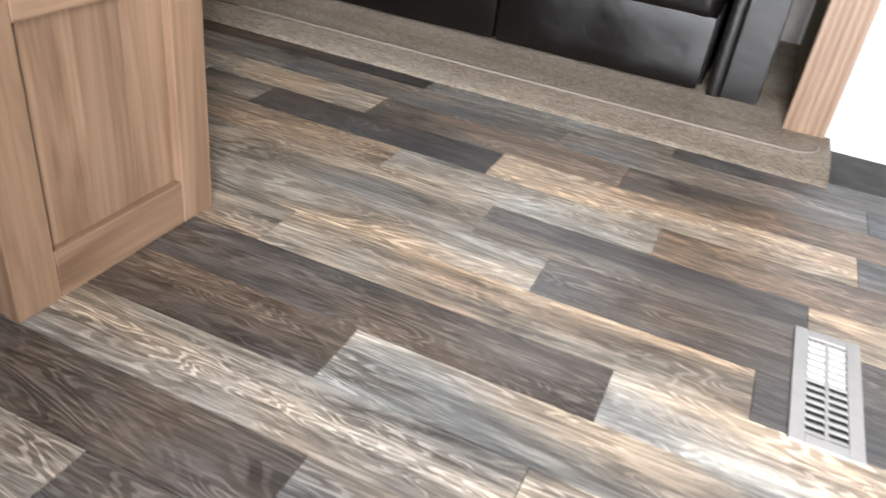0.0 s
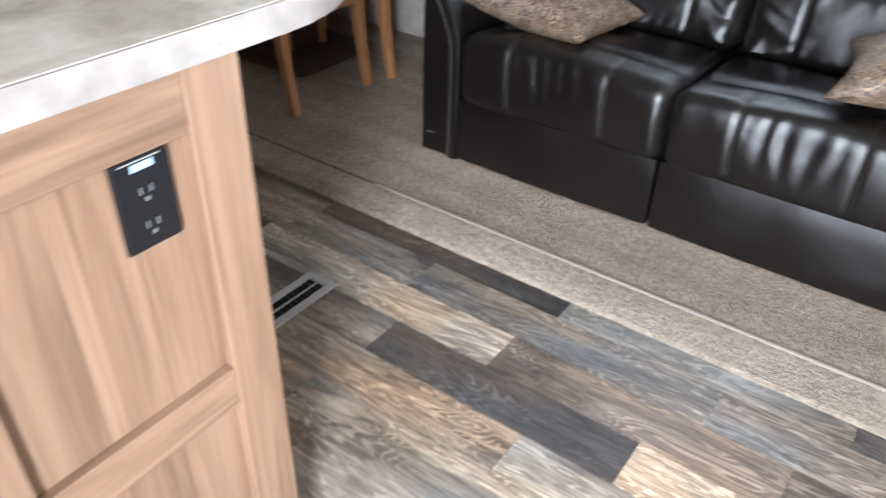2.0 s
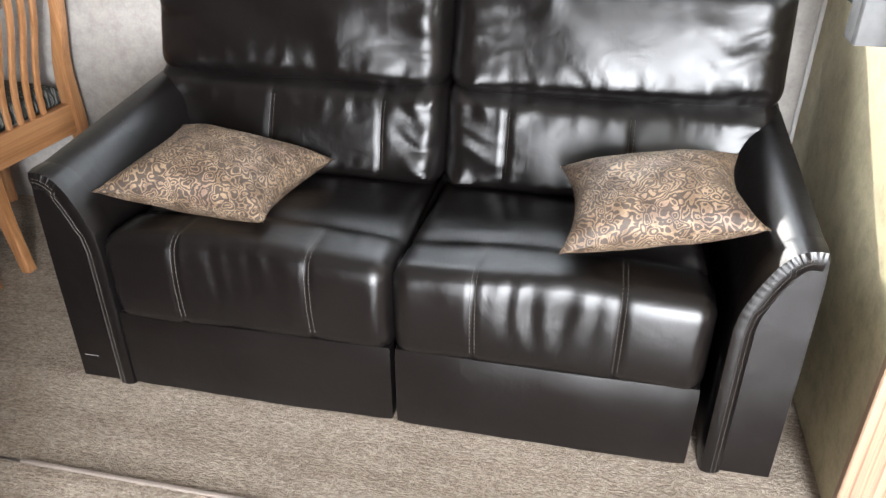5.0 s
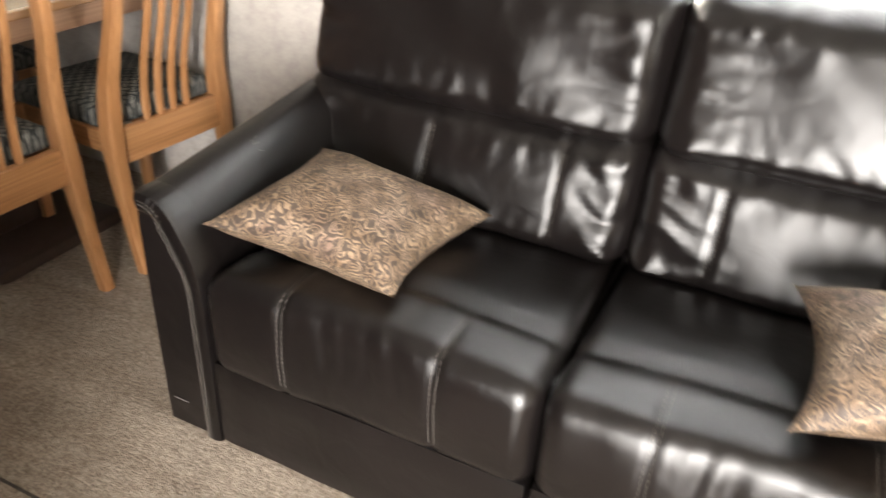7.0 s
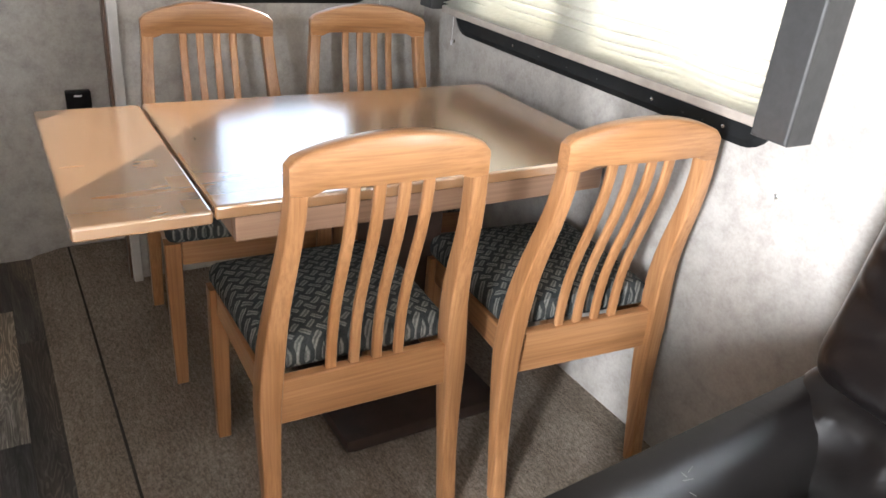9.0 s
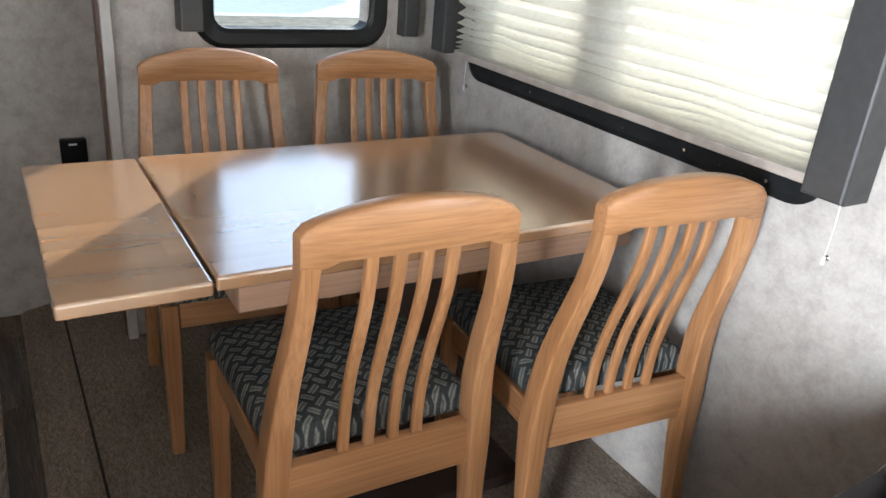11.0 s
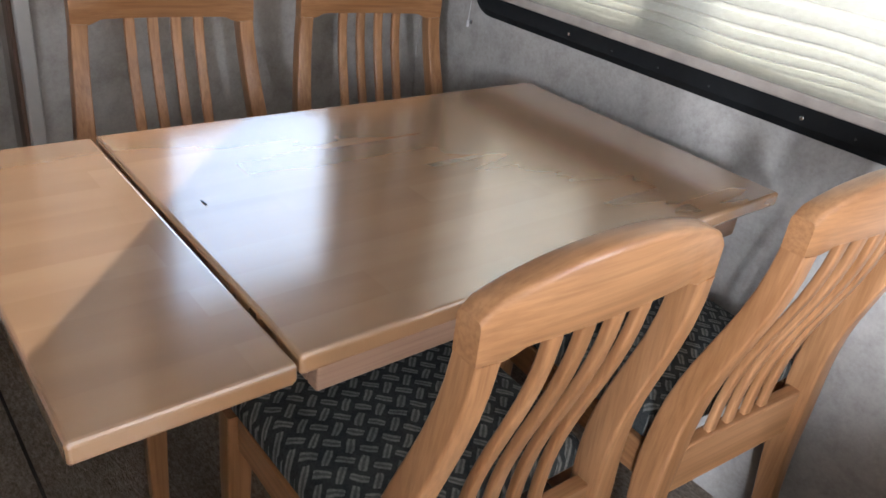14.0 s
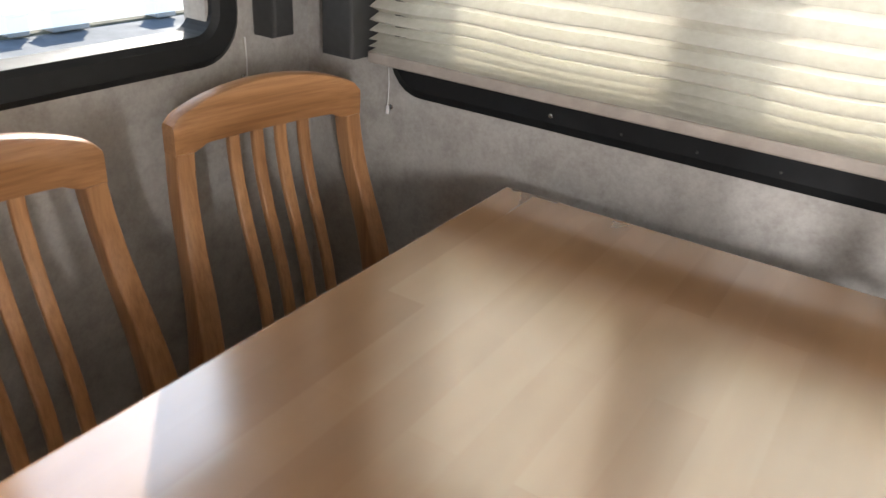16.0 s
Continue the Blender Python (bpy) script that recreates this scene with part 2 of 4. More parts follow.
CLEAR = plain("clear_plastic", (0.7, 0.7, 0.7), 0.15, 0, 0.05, 60)


def laminate():
    m, t, b = material("stone_laminate", 0.3)
    v = coords(t, (1, 1, 1), False)
    a = noise_tex(t, v, 7, 6, 0.65, 0.8)
    c = noise_tex(t, v, 60, 4, 0.7)
    col = ramp(t, a, [(0.35, (0.34, 0.30, 0.25)), (0.5, (0.52, 0.48, 0.42)), (0.65, (0.62, 0.585, 0.53))])
    col = mix(t, col, ramp(t, c, [(0.3, (0.7, 0.66, 0.62)), (0.6, (1, 1, 1))]), 0.6, "MULTIPLY")
    t.links.new(col, b.inputs["Base Color"])
    return m


LAMINATE = laminate()
LAMINATE_EDGE = plain("laminate_edge", (0.30, 0.275, 0.255), 0.4, 0, 0.4, 14)


def maths(tree, operation, a, b=0.0):
    m = tree.nodes.new("ShaderNodeMath")
    m.operation = operation
    for sock, val in zip(m.inputs, (a, b)):
        if isinstance(val, (int, float)):
            sock.default_value = val
        else:
            tree.links.new(val, sock)
    return m.outputs[0]


def seat_fabric():
    """Dark green-grey cloth under an interlaced basket of pale bars, woven on the diagonal."""
    m, t, b = material("basket_fabric", 0.9, 0.0, 0.15)
    k = 1 / 0.0265
    v = coords(t, (k, k, 0), False, (0, 0, radians(45)))
    wob = node(t, "ShaderNodeTexNoise", Scale=0.9, Detail=1.0)
    t.links.new(v, wob.inputs["Vector"])
    bend = t.nodes.new("ShaderNodeVectorMath")
    bend.operation = "MULTIPLY_ADD"
    bend.inputs[1].default_value = (0.30, 0.30, 0.0)
    t.links.new(wob.outputs["Color"], bend.inputs[0])
    t.links.new(v, bend.inputs[2])
    chk = node(t, "ShaderNodeTexChecker", Scale=1.0)
    t.links.new(bend.outputs[0], chk.inputs["Vector"])
    xyz = t.nodes.new("ShaderNodeSeparateXYZ")
    t.links.new(bend.outputs[0], xyz.inputs[0])
    bars = []
    for axis, other in (("X", "Y"), ("Y", "X")):
        off = maths(t, "ABSOLUTE", maths(t, "SUBTRACT", maths(t, "FRACT", xyz.outputs[axis]), 0.5))
        end = maths(t, "ABSOLUTE", maths(t, "SUBTRACT", maths(t, "FRACT", xyz.outputs[other]), 0.5))
        width = maths(t, "ADD", off, maths(t, "MULTIPLY", maths(t, "POWER", maths(t, "MULTIPLY", end, 2.0), 3.0), 0.04))
        bars.append(ramp(t, width, [(0.05, (0.35,) * 3), (0.11, (1, 1, 1)), (0.18, (1, 1, 1)), (0.25, (0, 0, 0))]))
    line = mix(t, bars[0], bars[1], chk.outputs["Fac"])
    weave = noise_tex(t, coords(t, (1, 1, 1), False), 260, 3, 0.6)
    patch = noise_tex(t, coords(t, (1, 1, 1)), 26, 2, 0.5)
    ground = ramp(t, patch, [(0.35, (0.032, 0.037, 0.038)), (0.65, (0.054, 0.059, 0.058))])
    pale = ramp(t, patch, [(0.35, (0.17, 0.175, 0.165)), (0.65, (0.26, 0.255, 0.23))])
    col = mix(t, ground, pale, line)
    col = mix(t, col, ramp(t, weave, [(0.3, (0.5, 0.5, 0.5)), (0.65, (1, 1, 1))]), 0.85, "MULTIPLY")
    t.links.new(col, b.inputs["Base Color"])
    bump(t, b, maths(t, "ADD", weave, line), 0.35, 0.0015)
    return m


SEAT_FABRIC = seat_fabric()


def paisley():
    """Tan cloth with dark scrolls, rings and leaf outlines."""
    m, t, b = material("paisley_fabric", 0.62, 0.0, 0.35)
    v = coords(t, (1, 1, 1))
    warp = noise_tex(t, v, 9, 2, 0.5)
    mixv = t.nodes.new("ShaderNodeVectorMath")
    mixv.operation = "MULTIPLY_ADD"
    mixv.inputs[1].default_value = (0.085, 0.085, 0.085)
    nn = node(t, "ShaderNodeTexNoise", Scale=16.0, Detail=2.0)
    t.links.new(v, nn.inputs["Vector"])
    t.links.new(nn.outputs["Color"], mixv.inputs[0])
    t.links.new(v, mixv.inputs[2])
    vor = node(t, "ShaderNodeTexVoronoi", Scale=35.0)
    t.links.new(mixv.outputs[0], vor.inputs["Vector"])
    sine = t.nodes.new("ShaderNodeMath")
    sine.operation = "MULTIPLY"
    sine.inputs[1].default_value = 25.0
    t.links.new(vor.outputs["Distance"], sine.inputs[0])
    s2 = t.nodes.new("ShaderNodeMath")
    s2.operation = "SINE"
    t.links.new(sine.outputs[0], s2.inputs[0])
    rings = ramp(t, s2.outputs[0], [(0.07, (0, 0, 0)), (0.35, (1, 1, 1))])
    base = ramp(t, warp, [(0.3, (0.19, 0.130, 0.083)), (0.5, (0.25, 0.178, 0.115)), (0.7, (0.20, 0.134, 0.100))])
    col = mix(t, (0.065, 0.047, 0.035), base, rings)
    patch = noise_tex(t, v, 24, 3, 0.6)
    col = mix(t, col, ramp(t, patch, [(0.42, (0.45, 0.40, 0.36)), (0.55, (1, 1, 1))]), 0.75, "MULTIPLY")
    weave = noise_tex(t, v, 420, 2, 0.6)
    col = mix(t, col, ramp(t, weave, [(0.3, (0.65, 0.65, 0.65)), (0.65, (1, 1, 1))]), 0.6, "MULTIPLY")
    t.links.new(col, b.inputs["Base Color"])
    bump(t, b, rings, 0.25, 0.002)
    return m


PAISLEY = paisley()


def blind_mat():
    """Pleated polyester that lets daylight through."""
    m, t, b = material("pleated_cloth", 0.85, 0.0, 0.1)
    v = coords(t, (1, 1, 1), False)
    n = noise_tex(t, v, 60, 3, 0.6)
    col = ramp(t, n, [(0.3, (0.70, 0.676, 0.595)), (0.7, (0.785, 0.765, 0.69))])
    t.links.new(col, b.inputs["Base Color"])
    tr = t.nodes.new("ShaderNodeBsdfTranslucent")
    t.links.new(col, tr.inputs["Color"])
    ms = t.nodes.new("ShaderNodeMixShader")
    ms.inputs[0].default_value = 0.30
    t.links.new(b.outputs[0], ms.inputs[1])
    t.links.new(tr.outputs[0], ms.inputs[2])
    t.links.new(ms.outputs[0], t.nodes["Material Output"].inputs["Surface"])
    return m


BLIND = blind_mat()


def glass_mat():
    m, t, b = material("window_glass", 0.02)
    b.inputs["Transmission Weight"].default_value = 1.0
    b.inputs["IOR"].default_value = 1.1
    b.inputs["Base Color"].default_value = (0.97, 0.99, 0.99, 1)
    return m


GLASS = glass_mat()


def plank_mat():
    """Printed vinyl: grey, brown and pale boards, one tone a board, heavy grain."""
    m, t, b = material("vinyl_plank", 0.36)
    info = node(t, "ShaderNodeObjectInfo")
    field = noise_tex(t, coords(t, (1.5, 10, 10)), 1.0, 3, 0.55, 0.5)
    lines = t.nodes.new("ShaderNodeMath")
    lines.operation = "MULTIPLY"
    lines.inputs[1].default_value = 175.0
    t.links.new(field, lines.inputs[0])
    wave = t.nodes.new("ShaderNodeMath")
    wave.operation = "SINE"
    t.links.new(lines.outputs[0], wave.inputs[0])
    grain = noise_tex(t, coords(t, (2.6, 17, 17)), 1.0, 5, 0.65, 1.2)
    streak = noise_tex(t, coords(t, (9, 190, 60)), 1.0, 4, 0.7)
    blot = noise_tex(t, coords(t, (3.5, 8, 9)), 1.0, 4, 0.6, 0.6)
    tint = noise_tex(t, coords(t, (2.0, 5, 5)), 1.0, 2, 0.5)
    attr = t.nodes.new("ShaderNodeAttribute")
    attr.attribute_type, attr.attribute_name = "OBJECT", "tone"
    tone = ramp(t, attr.outputs["Fac"], [(0.0, (0.055, 0.053, 0.054)), (0.22, (0.105, 0.097, 0.094)), (0.45, (0.225, 0.202, 0.180)), (0.7, (0.325, 0.296, 0.258)), (1.0, (0.395, 0.368, 0.328))])
    col = mix(t, tone, ramp(t, tint, [(0.35, (0.90, 0.97, 1.04)), (0.62, (1.14, 0.98, 0.82))]), 0.9, "MULTIPLY")
    col = mix(t, col, ramp(t, info.outputs["Random"], [(0.0, (0.93, 1.0, 1.06)), (0.45, (1.0, 1.0, 1.0)), (0.75, (1.07, 0.99, 0.90)), (1.0, (1.13, 0.97, 0.81))]), 0.9, "MULTIPLY")
    figure = mix(t, (1, 1, 1), ramp(t, wave.outputs[0], [(0.1, (0.60, 0.58, 0.57)), (0.75, (1.28, 1.27, 1.25))]), ramp(t, blot, [(0.36, (0.12,) * 3), (0.55, (1.0,) * 3)]))
    col = mix(t, col, figure, 1.0, "MULTIPLY")
    col = mix(t, col, ramp(t, grain, [(0.3, (0.26, 0.26, 0.27)), (0.48, (0.85, 0.84, 0.83)), (0.7, (1.4, 1.38, 1.34))]), 0.9, "MULTIPLY")
    col = mix(t, col, ramp(t, streak, [(0.36, (0.42, 0.40, 0.39)), (0.60, (1.15, 1.15, 1.14))]), 0.85, "MULTIPLY")
    smear = noise_tex(t, coords(t, (1.1, 9, 9)), 1.0, 3, 0.6, 0.8)
    col = mix(t, col, ramp(t, smear, [(0.34, (0.48, 0.47, 0.47)), (0.55, (1.12, 1.11, 1.1))]), 0.8, "MULTIPLY")
    knot = node(t, "ShaderNodeTexVoronoi", Scale=1.0)
    t.links.new(coords(t, (1.6, 6, 6)), knot.inputs["Vector"])
    col = mix(t, col, ramp(t, knot.outputs["Distance"], [(0.02, (0.22, 0.19, 0.17)), (0.13, (1, 1, 1))]), 0.7, "MULTIPLY")
    t.links.new(col, b.inputs["Base Color"])
    t.links.new(ramp(t, grain, [(0.3, (0.46,) * 3), (0.7, (0.28,) * 3)]), b.inputs["Roughness"])
    bump(t, b, streak, 0.2, 0.0008)
    return m


PLANK = plank_mat()
JOINT = plain("plank_joint", (0.03, 0.026, 0.022), 0.7)
GROUND_MAT = plain("gravel_lot", (0.46, 0.48, 0.50), 0.9, 0, 0.25, 3.0, 0.3)


# ---- mesh helpers ----
def link(name, bm, mat, parent=None, label="", smooth=False):
    me = bpy.data.meshes.new(name)
    bmesh.ops.recalc_face_normals(bm, faces=bm.faces)
    if smooth:
        for f in bm.faces:
            f.smooth = True
        for e in bm.edges:
            e.smooth = e.calc_face_angle(0.0) < radians(42)
    bm.to_mesh(me)
    bm.free()
    me.materials.append(mat)
    ob = new(name, me)
    if parent:
        ob.parent = parent
    if label:
        ob["label"] = label
    return ob


def part(name, bm, material_, parent, label="", smooth=False):
    return link(name, bm, material_, parent, label, smooth)


def thing(name, label, category, at=None, group=""):
    ob = new(name)
    ob.empty_display_size = 0.1
    ob.matrix_world = at or Matrix()
    return tagged(ob, label, category, group)


def box(x0, x1, y0, y1, z0, z1, bevel=0.0, segs=2, bm=None):
    own = bmesh.new()
    bmesh.ops.create_cube(own, size=1.0)
    bmesh.ops.transform(own, matrix=Matrix.Translation(((x0 + x1) / 2, (y0 + y1) / 2, (z0 + z1) / 2)) @ Matrix.Diagonal((x1 - x0, y1 - y0, z1 - z0, 1)), verts=own.verts)
    if bevel:
        bmesh.ops.bevel(own, geom=own.edges[:], offset=bevel, segments=segs, affect="EDGES", profile=0.5)
    if bm is None:
        return own
    tmp = bpy.data.meshes.new("tmp")
    own.to_mesh(tmp)
    own.free()
    bm.from_mesh(tmp)
    bpy.data.meshes.remove(tmp)
    return bm


def rounded_grid(lo, hi, r, step, shape=None):
    """A finely divided box with edges rounded to radius r; shape(p, n) may move each point."""
    lo, hi = Vector(lo), Vector(hi)
    bm = bmesh.new()
    count = [max(2, int((hi[i] - lo[i]) / step)) for i in range(3)]
    for axis in range(3):
        u, w = (axis + 1) % 3, (axis + 2) % 3
        for side in (lo, hi):
            rows = []
            for i in range(count[u] + 1):
                line = []
                for j in range(count[w] + 1):
                    p = Vector((0, 0, 0))
                    p[axis] = side[axis]
                    p[u] = lo[u] + (hi[u] - lo[u]) * i / count[u]
                    p[w] = lo[w] + (hi[w] - lo[w]) * j / count[w]
                    line.append(bm.verts.new(p))
                rows.append(line)
            for i in range(count[u]):
                for j in range(count[w]):
                    bm.faces.new((rows[i][j], rows[i + 1][j], rows[i + 1][j + 1], rows[i][j + 1]))
    bmesh.ops.remove_doubles(bm, verts=bm.verts, dist=1e-5)
    for v in bm.verts:
        c = Vector([min(max(v.co[i], lo[i] + r), hi[i] - r) for i in range(3)])
        d = v.co - c
        if d.length > 1e-9:
            n = d.normalized()
            v.co = c + n * r
        else:
            n = Vector((0, 0, 1))
        if shape:
            v.co = shape(v.co.copy(), n)
    return bm


def sweep(points, section, closed=False, up=Vector((0, 0, 1)), scales=None):
    """A tube of the given 2D section along points."""
    bm = bmesh.new()
    pts = [Vector(p) for p in points]
    rings = []
    n = len(pts)
    for i, p in enumerate(pts):
        a = pts[i - 1] if i or closed else pts[0]
        b = pts[(i + 1) % n] if i < n - 1 or closed else pts[-1]
        d = (b - a).normalized()
        s = d.cross(up)
        s = s.normalized() if s.length > 1e-6 else Vector((1, 0, 0))
        w = s.cross(d).normalized()
        k = scales[i] if scales else 1.0
        rings.append([bm.verts.new(p + s * x * k + w * y * k) for x, y in section])
    m = len(section)
    for i in range(n if closed else n - 1):
        r0, r1 = rings[i], rings[(i + 1) % n]
        for j in range(m):
            bm.faces.new((r0[j], r0[(j + 1) % m], r1[(j + 1) % m], r1[j]))
    if not closed:
        bm.faces.new(rings[0])
        bm.faces.new(rings[-1])
    return bm


def circle(r, n=8):
    return [(r * math.cos(2 * math.pi * i / n), r * math.sin(2 * math.pi * i / n)) for i in range(n)]


def oblong(w, h, r=0.004, n=3):
    """A w by h rectangle with rounded corners."""
    out = []
    for cx, cy, a0 in ((w / 2 - r, h / 2 - r, 0), (-w / 2 + r, h / 2 - r, 90), (-w / 2 + r, -h / 2 + r, 180), (w / 2 - r, -h / 2 + r, 270)):
        for k in range(n + 1):
            a = radians(a0 + 90 * k / n)
            out.append((cx + r * math.cos(a), cy + r * math.sin(a)))
    return out


def extrude(outline, place, depth, bevel=0.0):
    """A plate: outline is 2D, place(u, v, d) gives the point at depth d of 0 or depth."""
    bm = bmesh.new()
    a = [bm.verts.new(place(u, v, 0)) for u, v in outline]
    b = [bm.verts.new(place(u, v, depth)) for u, v in outline]
    n = len(outline)
    bm.faces.new(a)
    bm.faces.new(b[::-1])
    for i in range(n):
        bm.faces.new((a[i], b[i], b[(i + 1) % n], a[(i + 1) % n]))
    if bevel:
        rim = [e for e in bm.edges if (e.verts[0] in b) == (e.verts[1] in b)]
        bmesh.ops.bevel(bm, geom=rim, offset=bevel, segments=2, affect="EDGES", profile=0.5)
    return bm


# ---- structure ----
Z_CARPET = 0.03
WALL_Y = 0.935        # face of the slide's long wall
END_X = -1.915        # face of the slide's end wall by the table
RIGHT_X = 1.885       # face of the slide's end wall by the sofa
FRONT_Y = -0.145      # where the slide meets the main room
LEFT_X = -2.25        # partition beyond the table
TOP = 2.10


def wall(name, mat, span, thick, holes=(), axis="x", z0=-0.05, z1=TOP):
    """A wall along one axis, span (a, b), thickness (c, d) across it, with holes (a0, a1, z0, z1) cut right through."""
    bm = bmesh.new()
    us = sorted({span[0], span[1], *[h[0] for h in holes], *[h[1] for h in holes]})
    zs = sorted({z0, z1, *[max(z0, h[2]) for h in holes], *[h[3] for h in holes]})
    at = (lambda u, z: (u, thick[0], z)) if axis == "x" else (lambda u, z: (thick[0], u, z))
    grid = {(u, z): bm.verts.new(at(u, z)) for u in us for z in zs}
    for u0, u1 in zip(us, us[1:]):
        for w0, w1 in zip(zs, zs[1:]):
            if not any(h[0] - 1e-6 <= u0 and u1 <= h[1] + 1e-6 and h[2] - 1e-6 <= w0 and w1 <= h[3] + 1e-6 for h in holes):
                bm.faces.new((grid[u0, w0], grid[u1, w0], grid[u1, w1], grid[u0, w1]))
    bmesh.ops.delete(bm, geom=[v for v in bm.verts if not v.link_faces], context="VERTS")
    made = bmesh.ops.extrude_face_region(bm, geom=bm.faces[:])
    push = Vector((0, thick[1] - thick[0], 0)) if axis == "x" else Vector((thick[1] - thick[0], 0, 0))
    bmesh.ops.translate(bm, vec=push, verts=[v for v in made["geom"] if isinstance(v, bmesh.types.BMVert)])
    return tagged(link(name, bm, mat), kind="structure")


BIG = (-1.62, -0.43, 0.975, 1.72)     # the long window: x0, x1, z0, z1
SMALL = (0.17, 0.665, 1.015, 1.62)    # the end window: y0, y1, z0, z1
RIGHT = (0.37, 0.82, 1.015, 1.62)
DOOR = (1.70, 2.40, 0.0, 2.06)
SOFA_WINDOW = (0.47, 1.50, 0.975, 1.72)

tagged(wall("wall_slide", WALLPAPER, (END_X - 0.06, RIGHT_X + 0.06), (WALL_Y, WALL_Y + 0.06), [BIG, SOFA_WINDOW]), "grey mottled wallpaper wall of the slide-out with two wide windows", "wall")
tagged(wall("wall_slide_end", WALLPAPER, (FRONT_Y, WALL_Y), (END_X - 0.06, END_X), [SMALL], "y"), "grey mottled wallpaper wall behind the dining chairs with a small window", "wall")
tagged(wall("wall_slide_right", SUNLIT_PAPER, (FRONT_Y + 0.02, WALL_Y), (RIGHT_X, RIGHT_X + 0.06), [RIGHT], "y"), "grey wallpaper end wall beside the sofa, coloured yellow as if sunlit, with a window", "wall")
tagged(wall("wall_return", WALLPAPER, (LEFT_X, END_X - 0.062), (FRONT_Y + 0.03, FRONT_Y + 0.09)), "narrow grey wallpaper wall beside the slide-out", "wall")
tagged(wall("wall_partition", WALLPAPER, (-3.40, FRONT_Y + 0.09), (LEFT_X - 0.06, LEFT_X), (), "y"), "grey mottled wallpaper partition with a black outlet", "wall")
tagged(wall("wall_main", WHITE_WALL, (RIGHT_X + 0.062, 3.2), (FRONT_Y + 0.017, FRONT_Y + 0.077)), "plain white wall beside the slide-out trim", "wall")
tagged(wall("wall_entry", PANEL_BEIGE, (LEFT_X, 3.2), (-3.26, -3.20), [DOOR]), "plain beige wall with the open entry doorway", "wall")
# Unseen wall, added to block doorway light from the island's side and cut bounce.
tagged(wall("wall_galley", CABINET_WOOD, (LEFT_X, 1.50), (-2.70, -2.64)), "unseen light wood wall added to keep doorway light off the island side", "wall")
tagged(wall("wall_far_right", PANEL_BEIGE, (-3.26, FRONT_Y + 0.077), (3.2, 3.26), (), "y"), "plain beige wall", "wall")
tagged(link("ceiling", box(LEFT_X - 0.06, 3.26, -3.26, FRONT_Y + 0.09, TOP, TOP + 0.06), CEILING_MAT), "plain beige ceiling", "ceiling", kind="structure")
tagged(link("ceiling_slide", box(END_X - 0.06, RIGHT_X + 0.06, FRONT_Y + 0.09, WALL_Y + 0.06, TOP, TOP + 0.06), CEILING_MAT), "plain beige slide-out ceiling", "ceiling", kind="structure")
tagged(link("ground", box(-400, 400, -400, 400, -1.25, -1.05), GROUND_MAT), "pale gravel lot outside the windows", "ground", kind="structure")


def carpet_sheet():
    """Slide-out carpet with a ramp down to the vinyl along its front."""
    bm = bmesh.new()
    prof = [(WALL_Y, -0.04), (WALL_Y, Z_CARPET), (-0.318, Z_CARPET), (-0.345, Z_CARPET - 0.002), (-0.435, 0.009), (-0.446, 0.001), (-0.446, -0.04)]
    ends = []
    xs = [LEFT_X + 0.002, END_X, *[END_X + (RIGHT_X - END_X) * i / 60 for i in range(1, 60)], RIGHT_X, 2.005]
    for x in xs:
        inside = END_X <= x <= RIGHT_X
        ends.append([bm.verts.new((x, y if (inside or y < 0) else FRONT_Y + 0.015, z)) for y, z in prof])
    for a, b in zip(ends, ends[1:]):
        for j in range(len(prof) - 1):
            bm.faces.new((a[j], a[j + 1], b[j + 1], b[j]))
    bm.faces.new(ends[-1])
    bm.faces.new(ends[0])
    return bm


carpet = tagged(link("carpet", carpet_sheet(), CARPET), "grey-brown cut-pile carpet with a bound front edge", "carpet", kind="structure")
edge = [(0.05, -0.318), (1.90, -0.318)] + [(1.90 + 0.07 * math.sin(radians(a)), -0.248 - 0.07 * math.cos(radians(a))) for a in range(15, 91, 15)] + [(1.97, -0.165)]
pts = []
for (x0, y0), (x1, y1) in zip(edge, edge[1:]):
    k = max(1, int(abs(x1 - x0) / 0.1))
    pts += [(x0 + (x1 - x0) * i / k, y0 + (y1 - y0) * i / k, Z_CARPET + 0.002) for i in range(k)]
part("binding", sweep(pts, oblong(0.013, 0.008, 0.0035)), BINDING, carpet, "sewn edge binding of the carpet", True)
# Left part of the edge seam, coloured dark for the shadow lying there.
part("carpet_seam", box(LEFT_X + 0.01, 0.05, -0.3225, -0.3155, Z_CARPET - 0.004, Z_CARPET + 0.0015), SEAM_SHADE, carpet)

tagged(link("subfloor", box(LEFT_X - 0.06, 3.26, -3.26, FRONT_Y + 0.09, -0.10, -0.006), JOINT), "dark joints between the vinyl planks", "floor", kind="structure")
tagged(link("subfloor_slide", box(END_X - 0.06, RIGHT_X + 0.06, FRONT_Y + 0.09, WALL_Y + 0.06, -0.10, -0.045), JOINT), "underside of the slide-out floor", "floor", kind="structure")


# slide-out trims
def fluted_casing(x0, x1, y_front, z0, z1):
    bm = bmesh.new()
    n = 6
    w = (x1 - x0) / n
    prof = [(x0, y_front + 0.018)]
    for i in range(n):
        a = x0 + i * w
        prof += [(a + 0.0012, y_front + 0.003), (a + 0.004, y_front), (a + w - 0.004, y_front), (a + w - 0.0012, y_front + 0.003)]
    prof += [(x1, y_front + 0.018)]
    return extrude(prof, lambda u, v, d: (u, v, z0 + d), z1 - z0)


